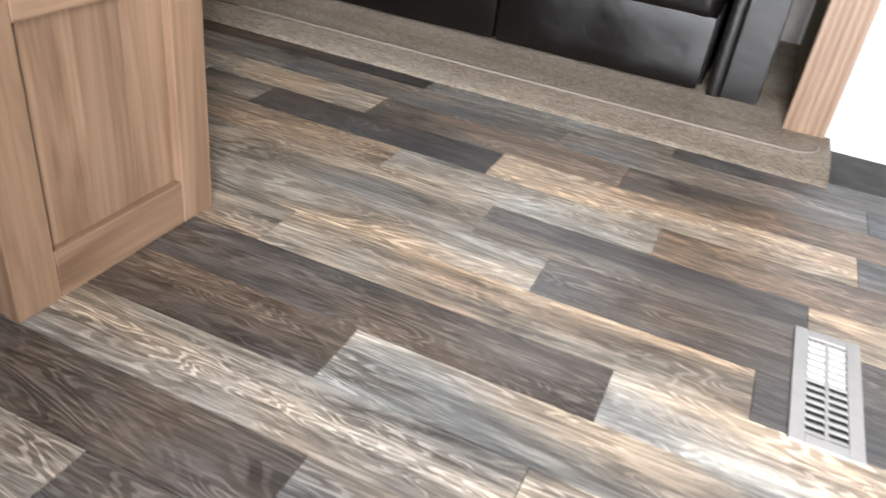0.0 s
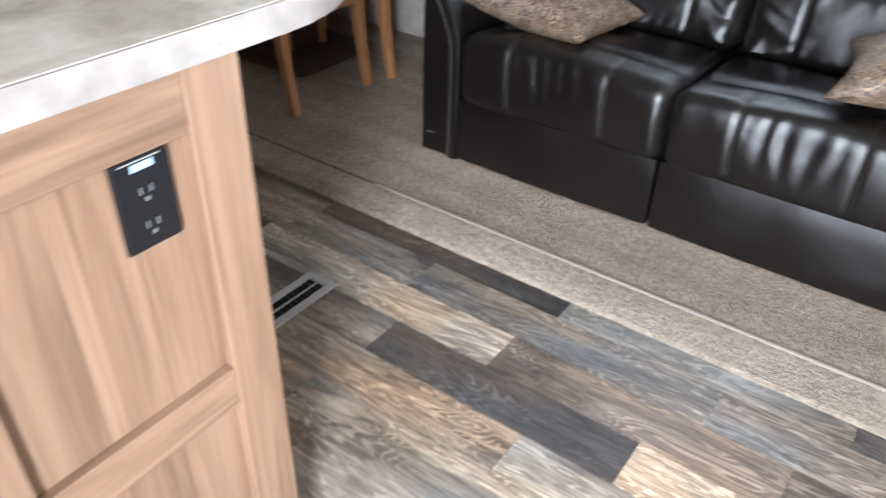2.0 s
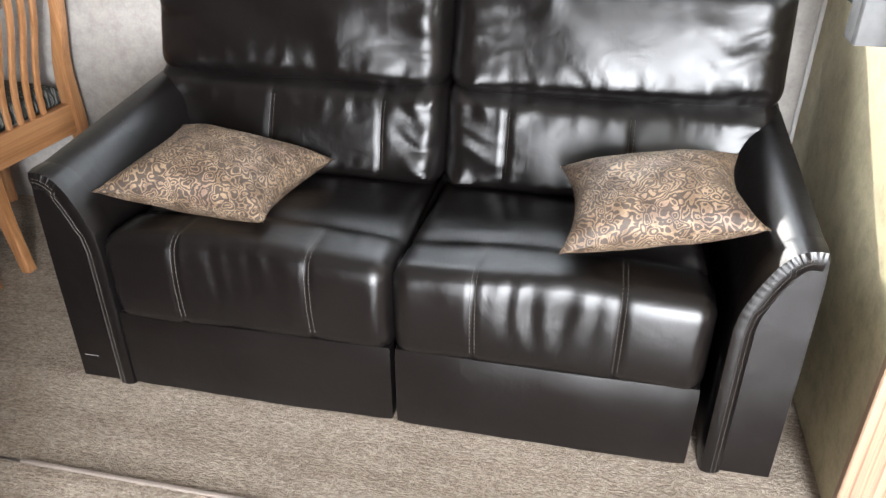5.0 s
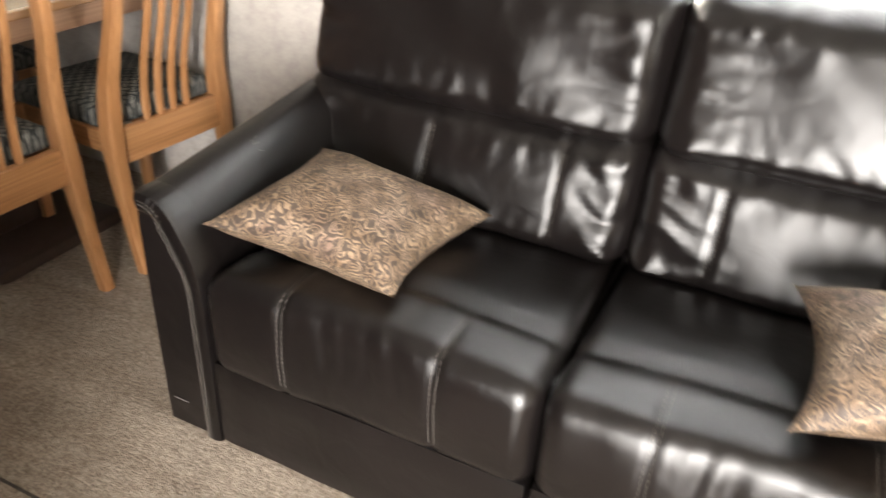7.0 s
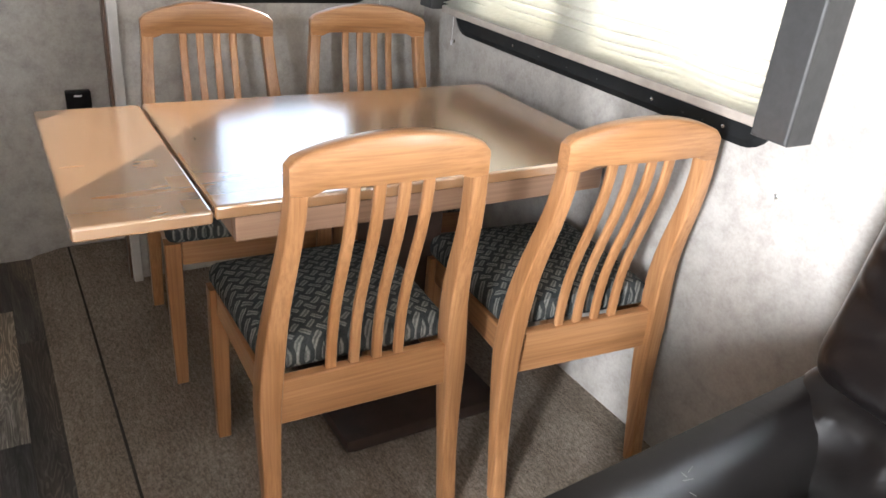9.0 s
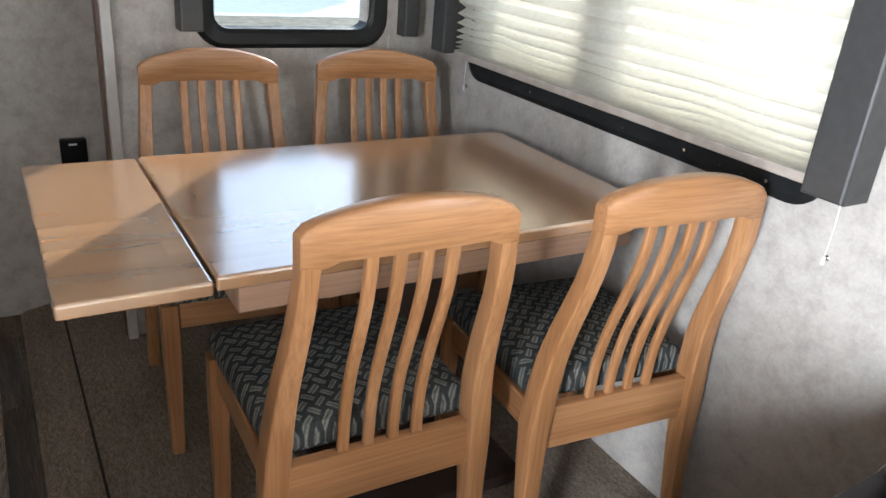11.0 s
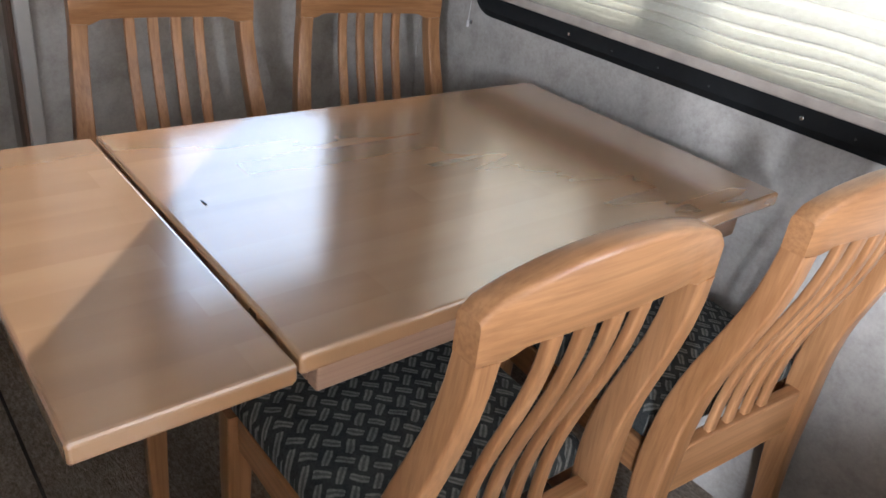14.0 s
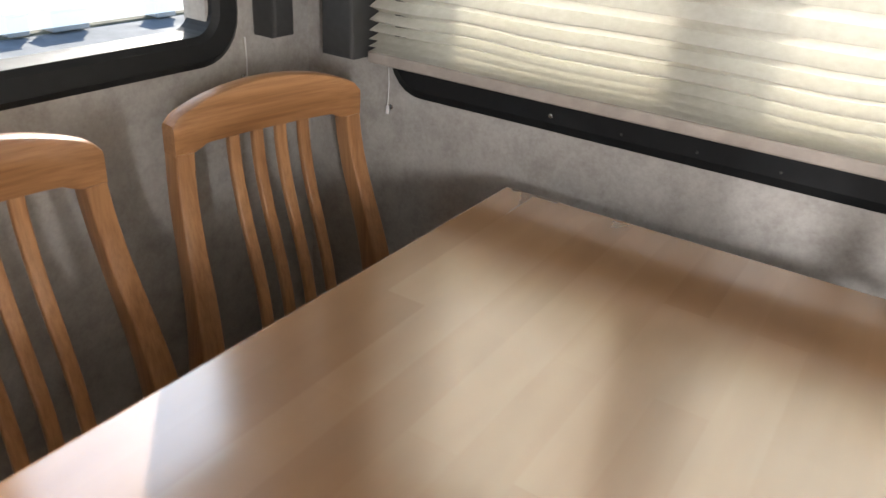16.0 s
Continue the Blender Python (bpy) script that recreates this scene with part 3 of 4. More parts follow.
tagged(link("trim_right", fluted_casing(1.866, 1.988, FRONT_Y - 0.003, 0.028, TOP), TRIM_WOOD), "light wood fluted casing at the slide-out opening", "trim", kind="structure")
tagged(link("trim_left", box(END_X - 0.045, END_X + 0.004, FRONT_Y - 0.012, FRONT_Y + 0.028, Z_CARPET + 0.002, TOP, 0.004), BROWN_TRIM), "dark brown wood strip edging the slide-out", "trim", kind="structure")
# Added pale strip: its colour stands for light on the wall's edge.
tagged(link("trim_left_strip", box(END_X + 0.0045, END_X + 0.030, FRONT_Y - 0.004, FRONT_Y + 0.026, Z_CARPET + 0.002, TOP, 0.003), LIT_EDGE_GREY), "pale strip added for the lit edge of the slide-out end wall", "trim", kind="structure")
tagged(link("trim_right_corner", box(RIGHT_X - 0.012, RIGHT_X - 0.0005, WALL_Y - 0.012, WALL_Y - 0.0005, Z_CARPET + 0.002, TOP, 0.003), WHITE_PLASTIC), "pale corner bead behind the sofa", "trim", kind="structure")


# ---- windows ----
def ring_outline(a0, a1, z0, z1, r, n=6):
    out = []
    for cx, cz, s in ((a1 - r, z1 - r, 0), (a0 + r, z1 - r, 90), (a0 + r, z0 + r, 180), (a1 - r, z0 + r, 270)):
        for k in range(n + 1):
            a = radians(s + 90 * k / n)
            out.append((cx + r * math.cos(a), cz + r * math.sin(a)))
    return out


def ring_frame(outer, inner, place, depths):
    """A frame between two outlines of equal count; depths: outer rim, crest, inner rim."""
    bm = bmesh.new()
    n = len(outer)
    mid = [((o[0] * 0.75 + i[0] * 0.25), (o[1] * 0.75 + i[1] * 0.25)) for o, i in zip(outer, inner)]
    mid2 = [((o[0] * 0.2 + i[0] * 0.8), (o[1] * 0.2 + i[1] * 0.8)) for o, i in zip(outer, inner)]
    loops = []
    for line, d in ((outer, 0.0), (outer, depths[0]), (mid, depths[1]), (mid2, depths[1] * 0.8), (inner, depths[2]), (inner, -0.055)):
        loops.append([bm.verts.new(place(u, v, d)) for u, v in line])
    for a, b in zip(loops, loops[1:]):
        for i in range(n):
            bm.faces.new((a[i], a[(i + 1) % n], b[(i + 1) % n], b[i]))
    return bm


def screw(at, facing, r=0.0045):
    bm = bmesh.new()
    bmesh.ops.create_uvsphere(bm, u_segments=10, v_segments=5, radius=r)
    m = Matrix.Translation(at) @ Vector(facing).to_track_quat("Z", "Y").to_matrix().to_4x4() @ Matrix.Diagonal((1, 1, 0.45, 1))
    bmesh.ops.transform(bm, matrix=m, verts=bm.verts)
    return bm


on_long = lambda u, v, d: (u, WALL_Y - d, v)
on_end = lambda u, v, d: (END_X + d, u, v)
on_right = lambda u, v, d: (RIGHT_X - d, u, v)

w1 = tagged(thing("window_1", "wide black-framed window behind a lowered pleated shade", "window"), kind="structure")
part("window_frame", ring_frame(ring_outline(-1.69, -0.375, 0.905, 1.79, 0.075), ring_outline(-1.62, -0.43, 0.975, 1.72, 0.03), on_long, (0.006, 0.016, 0.008)), BLACK_FRAME, w1)
part("window_pane", box(-1.64, -0.41, WALL_Y + 0.040, WALL_Y + 0.044, 0.96, 1.74), GLASS, w1).visible_shadow = False
part("mullion", box(-1.17, -1.035, WALL_Y + 0.008, WALL_Y + 0.038, 0.975, 1.72, 0.004), BLACK_FRAME, w1)
for x in (-1.325, -0.726, -0.50):
    part("screw", screw((x, WALL_Y - 0.016, 0.936), (0, -1, 0)), CHROME, w1)
for x in (-1.19, -1.06, -0.93, -0.62, -0.56):
    part("rivet", screw((x, WALL_Y - 0.0165, 0.933), (0, -1, 0), 0.0025), VALANCE_GREY, w1)

w2 = tagged(thing("window_2", "small black-framed window with rounded corners", "window"), kind="structure")
part("window_frame", ring_frame(ring_outline(0.105, 0.735, 0.962, 1.68, 0.09), ring_outline(0.165, 0.672, 1.02, 1.62, 0.045), on_end, (0.008, 0.022, 0.010)), BLACK_FRAME, w2)
part("window_pane", box(END_X - 0.044, END_X - 0.040, 0.15, 0.69, 1.0, 1.64), GLASS, w2).visible_shadow = False

w3 = tagged(thing("window_3", "small black-framed window beside the sofa", "window"), kind="structure")
part("window_frame", ring_frame(ring_outline(0.315, 0.875, 0.962, 1.68, 0.09), ring_outline(0.37, 0.82, 1.02, 1.62, 0.045), on_right, (0.008, 0.022, 0.010)), BLACK_FRAME, w3)
part("window_pane", box(RIGHT_X + 0.040, RIGHT_X + 0.044, 0.35, 0.84, 1.0, 1.64), GLASS, w3).visible_shadow = False


def pleated(place, a0, a1, z0, z1, depth):
    """A pleated sheet, closely stacked near its foot."""
    bm = bmesh.new()
    zs, z = [z0], z0
    step = 0.0045
    while z < z1:
        z += step
        zs.append(min(z, z1))
        step = min(0.022, step * 1.11)
    cols = 48
    rows = []
    for i, z in enumerate(zs):
        line = []
        for c in range(cols + 1):
            u = a0 + (a1 - a0) * c / cols
            sag = 0.013 * noise.noise((u * 5, i * 0.10, 3.0)) * max(0, 1 - (z - z0) / 0.17) * min(1, (z - z0) / 0.03)
            line.append(bm.verts.new(place(u, z + sag, 0.03 + (depth if i % 2 else -depth) + 0.002 * noise.noise((u * 9, z * 9, 1)))))
        rows.append(line)
    for a, b in zip(rows, rows[1:]):
        for c in range(cols):
            bm.faces.new((a[c], a[c + 1], b[c + 1], b[c]))
    return bm


w4 = tagged(thing("window_4", "wide black-framed window above the sofa, clear to the bright sky", "window"), kind="structure")
part("window_frame", ring_frame(ring_outline(0.415, 1.555, 0.905, 1.79, 0.075), ring_outline(0.49, 1.48, 0.975, 1.72, 0.03), on_long, (0.006, 0.016, 0.008)), BLACK_FRAME, w4)
part("window_pane", box(0.47, 1.50, WALL_Y + 0.040, WALL_Y + 0.044, 0.96, 1.74), GLASS, w4).visible_shadow = False

shade = thing("pleated_shade", "cream pleated window shade, lowered and glowing with daylight", "window shade")
part("pleats", pleated(on_long, -1.715, -0.384, 0.984, 1.78, 0.016), BLIND, shade)
part("bottom_rail", box(-1.718, -0.381, WALL_Y - 0.046, WALL_Y - 0.014, 0.965, 0.988, 0.004), plain("rail_beige", (0.40, 0.345, 0.30), 0.5, 0, 0.25, 25), shade, "beige bottom rail of the shade")


def valance_leg(name, place, a0, a1, z0, depth, parent):
    bm = extrude([(a0, z0), (a1, z0), (a1, 1.84), (a0, 1.84)], lambda u, v, d: place(u, v, 0.002 + d), depth, 0.006)
    return part(name, bm, VALANCE_GREY, parent)


v1 = thing("window_valance", "dark grey padded valance framing the wide window", "valance")
valance_leg("side_leg", on_long, -0.378, -0.290, 0.962, 0.085, v1)
valance_leg("side_leg", on_long, -1.80, -1.722, 0.975, 0.085, v1)
part("top_box", box(-1.80, -0.290, WALL_Y - 0.10, WALL_Y - 0.002, 1.842, 2.02, 0.006), VALANCE_GREY, v1)
v4 = thing("window_valance", "dark grey valance framing the window above the sofa", "valance")
valance_leg("side_leg", on_long, 0.300, 0.362, 0.975, 0.075, v4)
valance_leg("side_leg", on_long, 1.600, 1.668, 0.975, 0.075, v4)
part("top_box", box(0.300, 1.668, WALL_Y - 0.10, WALL_Y - 0.002, 1.842, 2.02, 0.006), VALANCE_GREY, v4)
v2 = thing("window_valance", "dark grey valance framing the small window", "valance")
valance_leg("side_leg", on_end, 0.055, 0.118, 1.02, 0.075, v2)
valance_leg("side_leg", on_end, 0.775, 0.83, 1.005, 0.06, v2)
part("top_box", box(END_X + 0.002, END_X + 0.09, 0.055, 0.83, 1.842, 2.02, 0.006), VALANCE_GREY, v2)
v3 = thing("window_valance", "dark grey valance leg beside the sofa window, sunlit on its edge", "valance")
valance_leg("side_leg", on_right, 0.235, 0.305, 0.972, 0.112, v3)
part("hook", screw((RIGHT_X - 0.003, 0.215, 0.936), (-1, 0, 0), 0.008), CHROME, v3)


def cord(name, x, y, z0, z1, holder):
    t = thing(name, "clear plastic shade cord with a small holder on the wall", "shade cord")
    part("string", sweep([(x, y, z1), (x + 0.002, y, (z0 + z1) / 2), (x, y, z0)], circle(0.0012, 6), up=Vector((0, 1, 0))), CLEAR, t)
    part("tassel", sweep([(x, y, z0 + 0.004), (x, y, z0 - 0.012)], circle(0.004, 8), up=Vector((0, 1, 0))), CLEAR, t)
    part("holder", screw((x + holder[0], y + holder[1], z0), holder, 0.006), CHROME, t)


cord("shade_cord", -0.335, WALL_Y - 0.012, 0.83, 0.962, (0, 0.011, 0))
cord("shade_cord", -1.69, WALL_Y - 0.012, 0.872, 0.965, (0, 0.011, 0))
cord("shade_cord", END_X + 0.012, 0.745, 0.925, 1.005, (-0.011, 0, 0))


# ---- sofa ----
sofa = thing("loveseat", "dark brown leather reclining loveseat with pale stitching", "sofa")
SX0, SX1, SC = 0.157, 1.594, 0.882


def arm_section(y, mirror):
    """Outline of the arm in x and z at depth y."""
    lift = 0.075 * max(0.0, y) / 0.8
    out = [(0.0, Z_CARPET), (0.001, 0.34), (0.004, 0.56 + lift), (0.008, 0.615 + lift), (0.020, 0.637 + lift), (0.038, 0.638 + lift)]
    for k in range(1, 9):
        s = k / 8
        out.append((0.038 + 0.112 * s ** 0.85, 0.638 + lift - 0.155 * s ** 1.9))
    out += [(0.157, 0.44), (0.157, 0.30), (0.157, Z_CARPET)]
    return [(1.782 - x if mirror else x, z) for x, z in out]


def arm(mirror):
    bm = bmesh.new()
    ys = [0.0, 0.006, 0.014] + [0.014 + 0.80 * i / 16 for i in range(1, 17)]
    rings = []
    for i, y in enumerate(ys):
        sec = arm_section(y, mirror)
        cx, cz = sum(p[0] for p in sec) / len(sec), sum(p[1] for p in sec) / len(sec)
        k = (0.955, 0.985, 1.0)[i] if i < 3 else 1.0
        rings.append([bm.verts.new((cx + (x - cx) * k, y, z if z < 0.1 else cz + (z - cz) * (1 - (1 - k) * 0.4))) for x, z in sec])
    for a, b in zip(rings, rings[1:]):
        for j in range(len(a)):
            bm.faces.new((a[j], a[(j + 1) % len(a)], b[(j + 1) % len(a)], b[j]))
    bm.faces.new(rings[0])
    bm.faces.new(rings[-1])
    return bm


def arm_band(mirror):
    """Raised front band that follows the arm's inner edge."""
    bm = bmesh.new()
    sec = arm_section(0.0, mirror)[4:]
    pts = []
    for (x0, z0), (x1, z1) in zip(sec, sec[1:]):
        for i in range(5):
            s = i / 5
            pts.append((x0 + (x1 - x0) * s, z0 + (z1 - z0) * s))
    pts.append(sec[-1])
    rings = []
    for i, (x, z) in enumerate(pts):
        a, b = pts[max(0, i - 1)], pts[min(len(pts) - 1, i + 1)]
        d = Vector((b[0] - a[0], b[1] - a[1])).normalized()
        ring = []
        pucker = 0.0009 * math.sin(i * 2.4)
        for off, dep in ((0.004, 0.06), (0.006, 0.01), (0.002, -0.010 - pucker), (-0.012, -0.015 - pucker), (-0.030, -0.013), (-0.042, -0.006), (-0.046, 0.006)):
            q = Vector((x, z)) + Vector((-d[1], d[0])) * (off if not mirror else -off)
            ring.append(bm.verts.new((q[0], dep, max(Z_CARPET, q[1]))))
        rings.append(ring)
    for a, b in zip(rings, rings[1:]):
        for j in range(len(a) - 1):
            bm.faces.new((a[j], a[j + 1], b[j + 1], b[j]))
    return bm


def stitches(points, gap=0.011, facing=Vector((0, -1, 0))):
    """Two rows of short raised stitches along a line."""
    bm = bmesh.new()
    pts = [Vector(p) for p in points]
    for a, b in zip(pts, pts[1:]):
        d = b - a
        side = d.cross(facing).normalized() * gap / 2
        n = max(1, int(d.length / 0.007))
        for s in (-1, 1):
            for i in range(n):
                p, q = a + d * (i + 0.12) / n + side * s, a + d * (i + 0.82) / n + side * s
                w = side.normalized() * 0.0006
                up = facing * 0.0012
                vs = [bm.verts.new(c) for c in (p - w, p + w, q + w, q - w, p + up, q + up)]
                for f in ((0, 1, 4), (2, 3, 5), (1, 2, 5, 4), (3, 0, 4, 5)):
                    bm.faces.new([vs[k] for k in f])
    return bm


for mirror in (False, True):
    a = part("arm", arm(mirror), LEATHER, sofa, "", True)
    part("front_band", arm_band(mirror), LEATHER, a, "stitched band along the arm front", True)
    sec = arm_section(0.0, mirror)[5:]
    off = -0.026 if not mirror else 0.026
    part("stitching", stitches([(x + off * (0.4 if z > 0.6 else 1), -0.0155, z - (0.016 if z > 0.5 else 0)) for x, z in sec], 0.009), STITCH, a)


def footrest_shape(x0, x1):
    def shape(p, n):
        s = (p.x - x0) / (x1 - x0)
        p.y += n.y * 0.006 * math.sin(math.pi * s) + 0.0035 * noise.noise((p.x * 7, p.z * 7, x0)) * (1 if n.y < 0 else 0)
        return p
    return shape


def seat_shape(x0, x1, seams):
    def shape(p, n):
        s = (p.x - x0) / (x1 - x0)
        d = (p.y + 0.02) / 0.56
        if n.z > 0.3:
            p.z += 0.022 * math.sin(math.pi * min(1, max(0, s))) * math.sin(math.pi * min(1, max(0, d * 0.8 + 0.2))) - 0.045 * max(0, d)
            # dip between the front roll and the sitting part
            p.z -= 0.010 * math.exp(-((p.y - 0.17) / 0.03) ** 2)
        front = max(0.0, -n.y) + max(0.0, n.z) * math.exp(-((p.y - 0.02) / 0.10) ** 2)
        if front > 0.05:
            fold = 0.0
            if seams[0] < p.x < seams[1]:
                w = math.sin(math.pi * (p.x - seams[0]) / (seams[1] - seams[0]))
                hgt = math.exp(-((p.z - 0.42) / 0.075) ** 2)
                swell = 0.55 + 0.75 * noise.noise((p.x * 11, p.z * 4, x0 * 7))
                fold = (0.0052 * swell * math.sin(p.x * 112 + 4.5 * noise.noise((p.x * 8, p.z * 4, 2))) - 0.004) * w * hgt
            fold += 0.007 * noise.noise((p.x * 6, p.z * 5 + p.y * 6, x0 * 3))
            for q in seams:
                fold -= 0.006 * math.exp(-((p.x - q) / 0.007) ** 2)
            nn = Vector((0, n.y, n.z))
            p += nn * fold * min(1, front)
            p.y -= 0.010 * math.sin(math.pi * min(1, max(0, (p.z - 0.27) / 0.22))) * max(0, -n.y)
        return p
    return shape


SEAMS = ((0.353, 0.688), (1.075, 1.398))
for (x0, x1), seams in zip(((SX0 + 0.003, SC - 0.003), (SC + 0.003, SX1 - 0.003)), SEAMS):
    part("footrest_panel", rounded_grid((x0, -0.008, Z_CARPET + 0.004), (x1, 0.06, 0.266), 0.010, 0.03, footrest_shape(x0, x1)), LEATHER, sofa, "", True)
    c = part("seat_cushion", rounded_grid((x0 - 0.003, -0.012, 0.240), (x1 + 0.003, 0.62, 0.490), 0.045, 0.009, seat_shape(x0, x1, seams)), LEATHER, sofa, "puckered leather seat cushion", True)
    for q in seams:
        follow = seat_shape(x0, x1, seams)
        line = [follow(Vector((q, -0.012, 0.285 + 0.15 * i / 12)), Vector((0, -1, 0))) + Vector((0, -0.0036, 0)) for i in range(13)]
        for a in range(10, 91, 16):
            n = Vector((0, -math.cos(radians(a)), math.sin(radians(a))))
            line.append(follow(Vector((q, 0.033, 0.445)) + n * 0.045, n) + n * 0.0036)
        line += [follow(Vector((q, 0.045 + 0.013 * i, 0.490)), Vector((0, 0, 1))) + Vector((0, 0, 0.003)) for i in range(10)]
        part("stitching", stitches(line), STITCH, c)


def lean(p, z0=0.46, y0=0.50):
    """Tilt of the sofa's back."""
    return Vector((p.x, p.y + (p.z - z0) * 0.30, p.z))


def back_shape(x0, x1, z0, z1, seams, seed):
    def shape(p, n):
        s, h = (p.x - x0) / (x1 - x0), (p.z - z0) / (z1 - z0)
        bul = math.sin(math.pi * min(1, max(0, s))) ** 0.6 * math.sin(math.pi * min(1, max(0, h))) ** 0.7
        if n.y < 0.2:
            amp = max(0.0, -n.y)
            fold = 0.035 * bul
            side = min(abs(s), abs(1 - s))
            edge_h = min(abs(h), abs(1 - h))
            # folds that run in from the seams
            ridge = 1 - 2.2 * abs(noise.noise((p.x * 9 + 0.6 * noise.noise((p.x * 3, p.z * 7, seed)), p.z * 2.6, seed)))
            fold += 0.011 * ridge * math.exp(-(edge_h / 0.26) ** 2) * (1 - math.exp(-(edge_h / 0.06) ** 2))
            ridge = 1 - 2.2 * abs(noise.noise((p.x * 3.0, p.z * 13, seed + 4)))
            fold += 0.013 * ridge * math.exp(-(side / 0.17) ** 2) * (1 - math.exp(-(side / 0.02) ** 2))
            # fine creases at the seams
            near = math.exp(-(edge_h / 0.22) ** 2) * (1 - math.exp(-(edge_h / 0.05) ** 2))
            fold += 0.0055 * (1 - 2.4 * abs(noise.noise((p.x * 21 + 1.5 * noise.noise((p.x * 5, p.z * 9, seed)), p.z * 6, seed + 2)))) * near
            inner = math.exp(-(side / 0.20) ** 2) * (1 - math.exp(-(side / 0.03) ** 2))
            fold += 0.0055 * (1 - 2.4 * abs(noise.noise((p.x * 7, p.z * 25 + 1.5 * noise.noise((p.x * 9, p.z * 5, seed)), seed + 6)))) * inner
            fold += 0.016 * noise.noise((p.x * 4 + p.z * 3, p.z * 5, seed + 9))
            for q in seams:
                fold -= 0.007 * math.exp(-((p.x - q) / 0.008) ** 2)
            p.y -= fold * amp
        return lean(p)
    return shape


BACK_SEAMS = ((0.389, 0.715), (1.065, 1.394))
for k, (x0, x1) in enumerate(((0.012, 0.885), (0.889, 1.762))):
    lower = part("lower_back_cushion", rounded_grid((x0 - 0.004, 0.515, 0.43), (x1 + 0.004, 0.70, 0.728), 0.058, 0.011, back_shape(x0, x1, 0.44, 0.705, BACK_SEAMS[k], 3 + 5 * k)), LEATHER, sofa, "creased leather back cushion", True)
    part("head_cushion", rounded_grid((x0 - 0.004, 0.508, 0.680), (x1 + 0.004, 0.715, 1.035), 0.075, 0.011, back_shape(x0, x1, 0.70, 1.035, (), 21 + 5 * k)), LEATHER, sofa, "padded leather headrest cushion", True)
    for q in BACK_SEAMS[k]:
        follow = back_shape(x0, x1, 0.44, 0.705, BACK_SEAMS[k], 3 + 5 * k)
        line = [follow(Vector((q, 0.515, 0.485 + 0.185 * i / 18)), Vector((0, -1, 0))) + Vector((0, -0.0042, 0)) for i in range(19)]
        part("stitching", stitches(line), STITCH, lower)
part("back_shell", rounded_grid((0.075, 0.70, 0.10), (1.715, 0.80, 0.99), 0.04, 0.05, lambda p, n: Vector((p.x, p.y + max(0, p.z - 0.46) * 0.12, p.z))), LEATHER, sofa, "", True)
part("base", box(0.16, 1.60, 0.062, 0.78, Z_CARPET, 0.30, 0.01), LEATHER, sofa)


TEAR = plain("torn_lining", (0.11, 0.10, 0.095), 0.9)
wear = bmesh.new()
for k, (dx, dy, ang, ln) in enumerate(((0.0, 0.0, 20, 0.022), (0.012, 0.006, 80, 0.018), (0.022, 0.002, 35, 0.020), (0.004, 0.016, 110, 0.014))):
    c, s_ = math.cos(radians(ang)) * ln / 2, math.sin(radians(ang)) * ln / 2
    y = 0.285 + dy
    x = 0.070 + dx
    z = 0.638 + 0.075 * y / 0.8 - 0.155 * ((x - 0.038) / 0.112) ** (1.9 / 0.85) + 0.001
    tmp = sweep([(x - c, y - s_, z), (x + c, y + s_, z - c * 0.5)], circle(0.0008, 5))
    me_ = bpy.data.meshes.new("tmp")
    tmp.to_mesh(me_)
    tmp.free()
    wear.from_mesh(me_)
    bpy.data.meshes.remove(me_)
part("tear", wear, TEAR, sofa, "small torn patch on the arm top")
part("scuff", box(0.022, 0.062, -0.0012, 0.004, 0.100, 0.1025), TEAR, sofa)


def pillow(name, corners, thick, label, seed):
    """A soft square cushion through four corners, sides drawn in."""
    t = thing(name, label, "pillow", group="paisley pillows on the sofa")
    c = [Vector(p) for p in corners]
    n = ((c[1] - c[0]).cross(c[3] - c[0])).normalized()
    bm = bmesh.new()
    m = 30
    sides = []
    for sgn in (1, -1):
        rows = []
        for i in range(m + 1):
            line = []
            for j in range(m + 1):
                u, v = i / m, j / m
                a, b = 2 * u - 1, 2 * v - 1
                pull = 0.17
                uu = 0.5 + a / 2 * (1 - pull * (1 - b * b))
                vv = 0.5 + b / 2 * (1 - pull * (1 - a * a))
                p = (c[0] * (1 - uu) + c[1] * uu) * (1 - vv) + (c[3] * (1 - uu) + c[2] * uu) * vv
                h = ((1 - abs(a) ** 2.6) * (1 - abs(b) ** 2.6)) ** 0.55 * thick
                h += 0.006 * noise.noise((u * 5, v * 5, seed + sgn)) * (1 - max(abs(a), abs(b)) ** 6)
                line.append(bm.verts.new(p + n * h * sgn))
            rows.append(line)
        for i in range(m):
            for j in range(m):
                bm.faces.new((rows[i][j], rows[i + 1][j], rows[i + 1][j + 1], rows[i][j + 1]))
    bmesh.ops.remove_doubles(bm, verts=bm.verts, dist=1e-5)
    part("cover", bm, PAISLEY, t, "", True)
    return t


pillow("throw_pillow", [(0.140, 0.035, 0.580), (0.560, 0.062, 0.530), (0.592, 0.482, 0.515), (0.166, 0.430, 0.605)], 0.090, "tan and brown paisley throw pillow lying on the sofa seat", 1.0)
pillow("throw_pillow", [(1.250, 0.025, 0.552), (1.668, 0.058, 0.640), (1.640, 0.400, 0.662), (1.222, 0.380, 0.600)], 0.084, "tan and brown paisley throw pillow propped against the arm", 2.0)


# ---- dining table ----
TZ = 0.812
table = thing("dining_table", "light maple dining table with a hinged end leaf", "table")


def slab(x0, x1, y0, y1, z0, z1):
    return box(x0, x1, y0, y1, z0, z1, 0.006, 3)


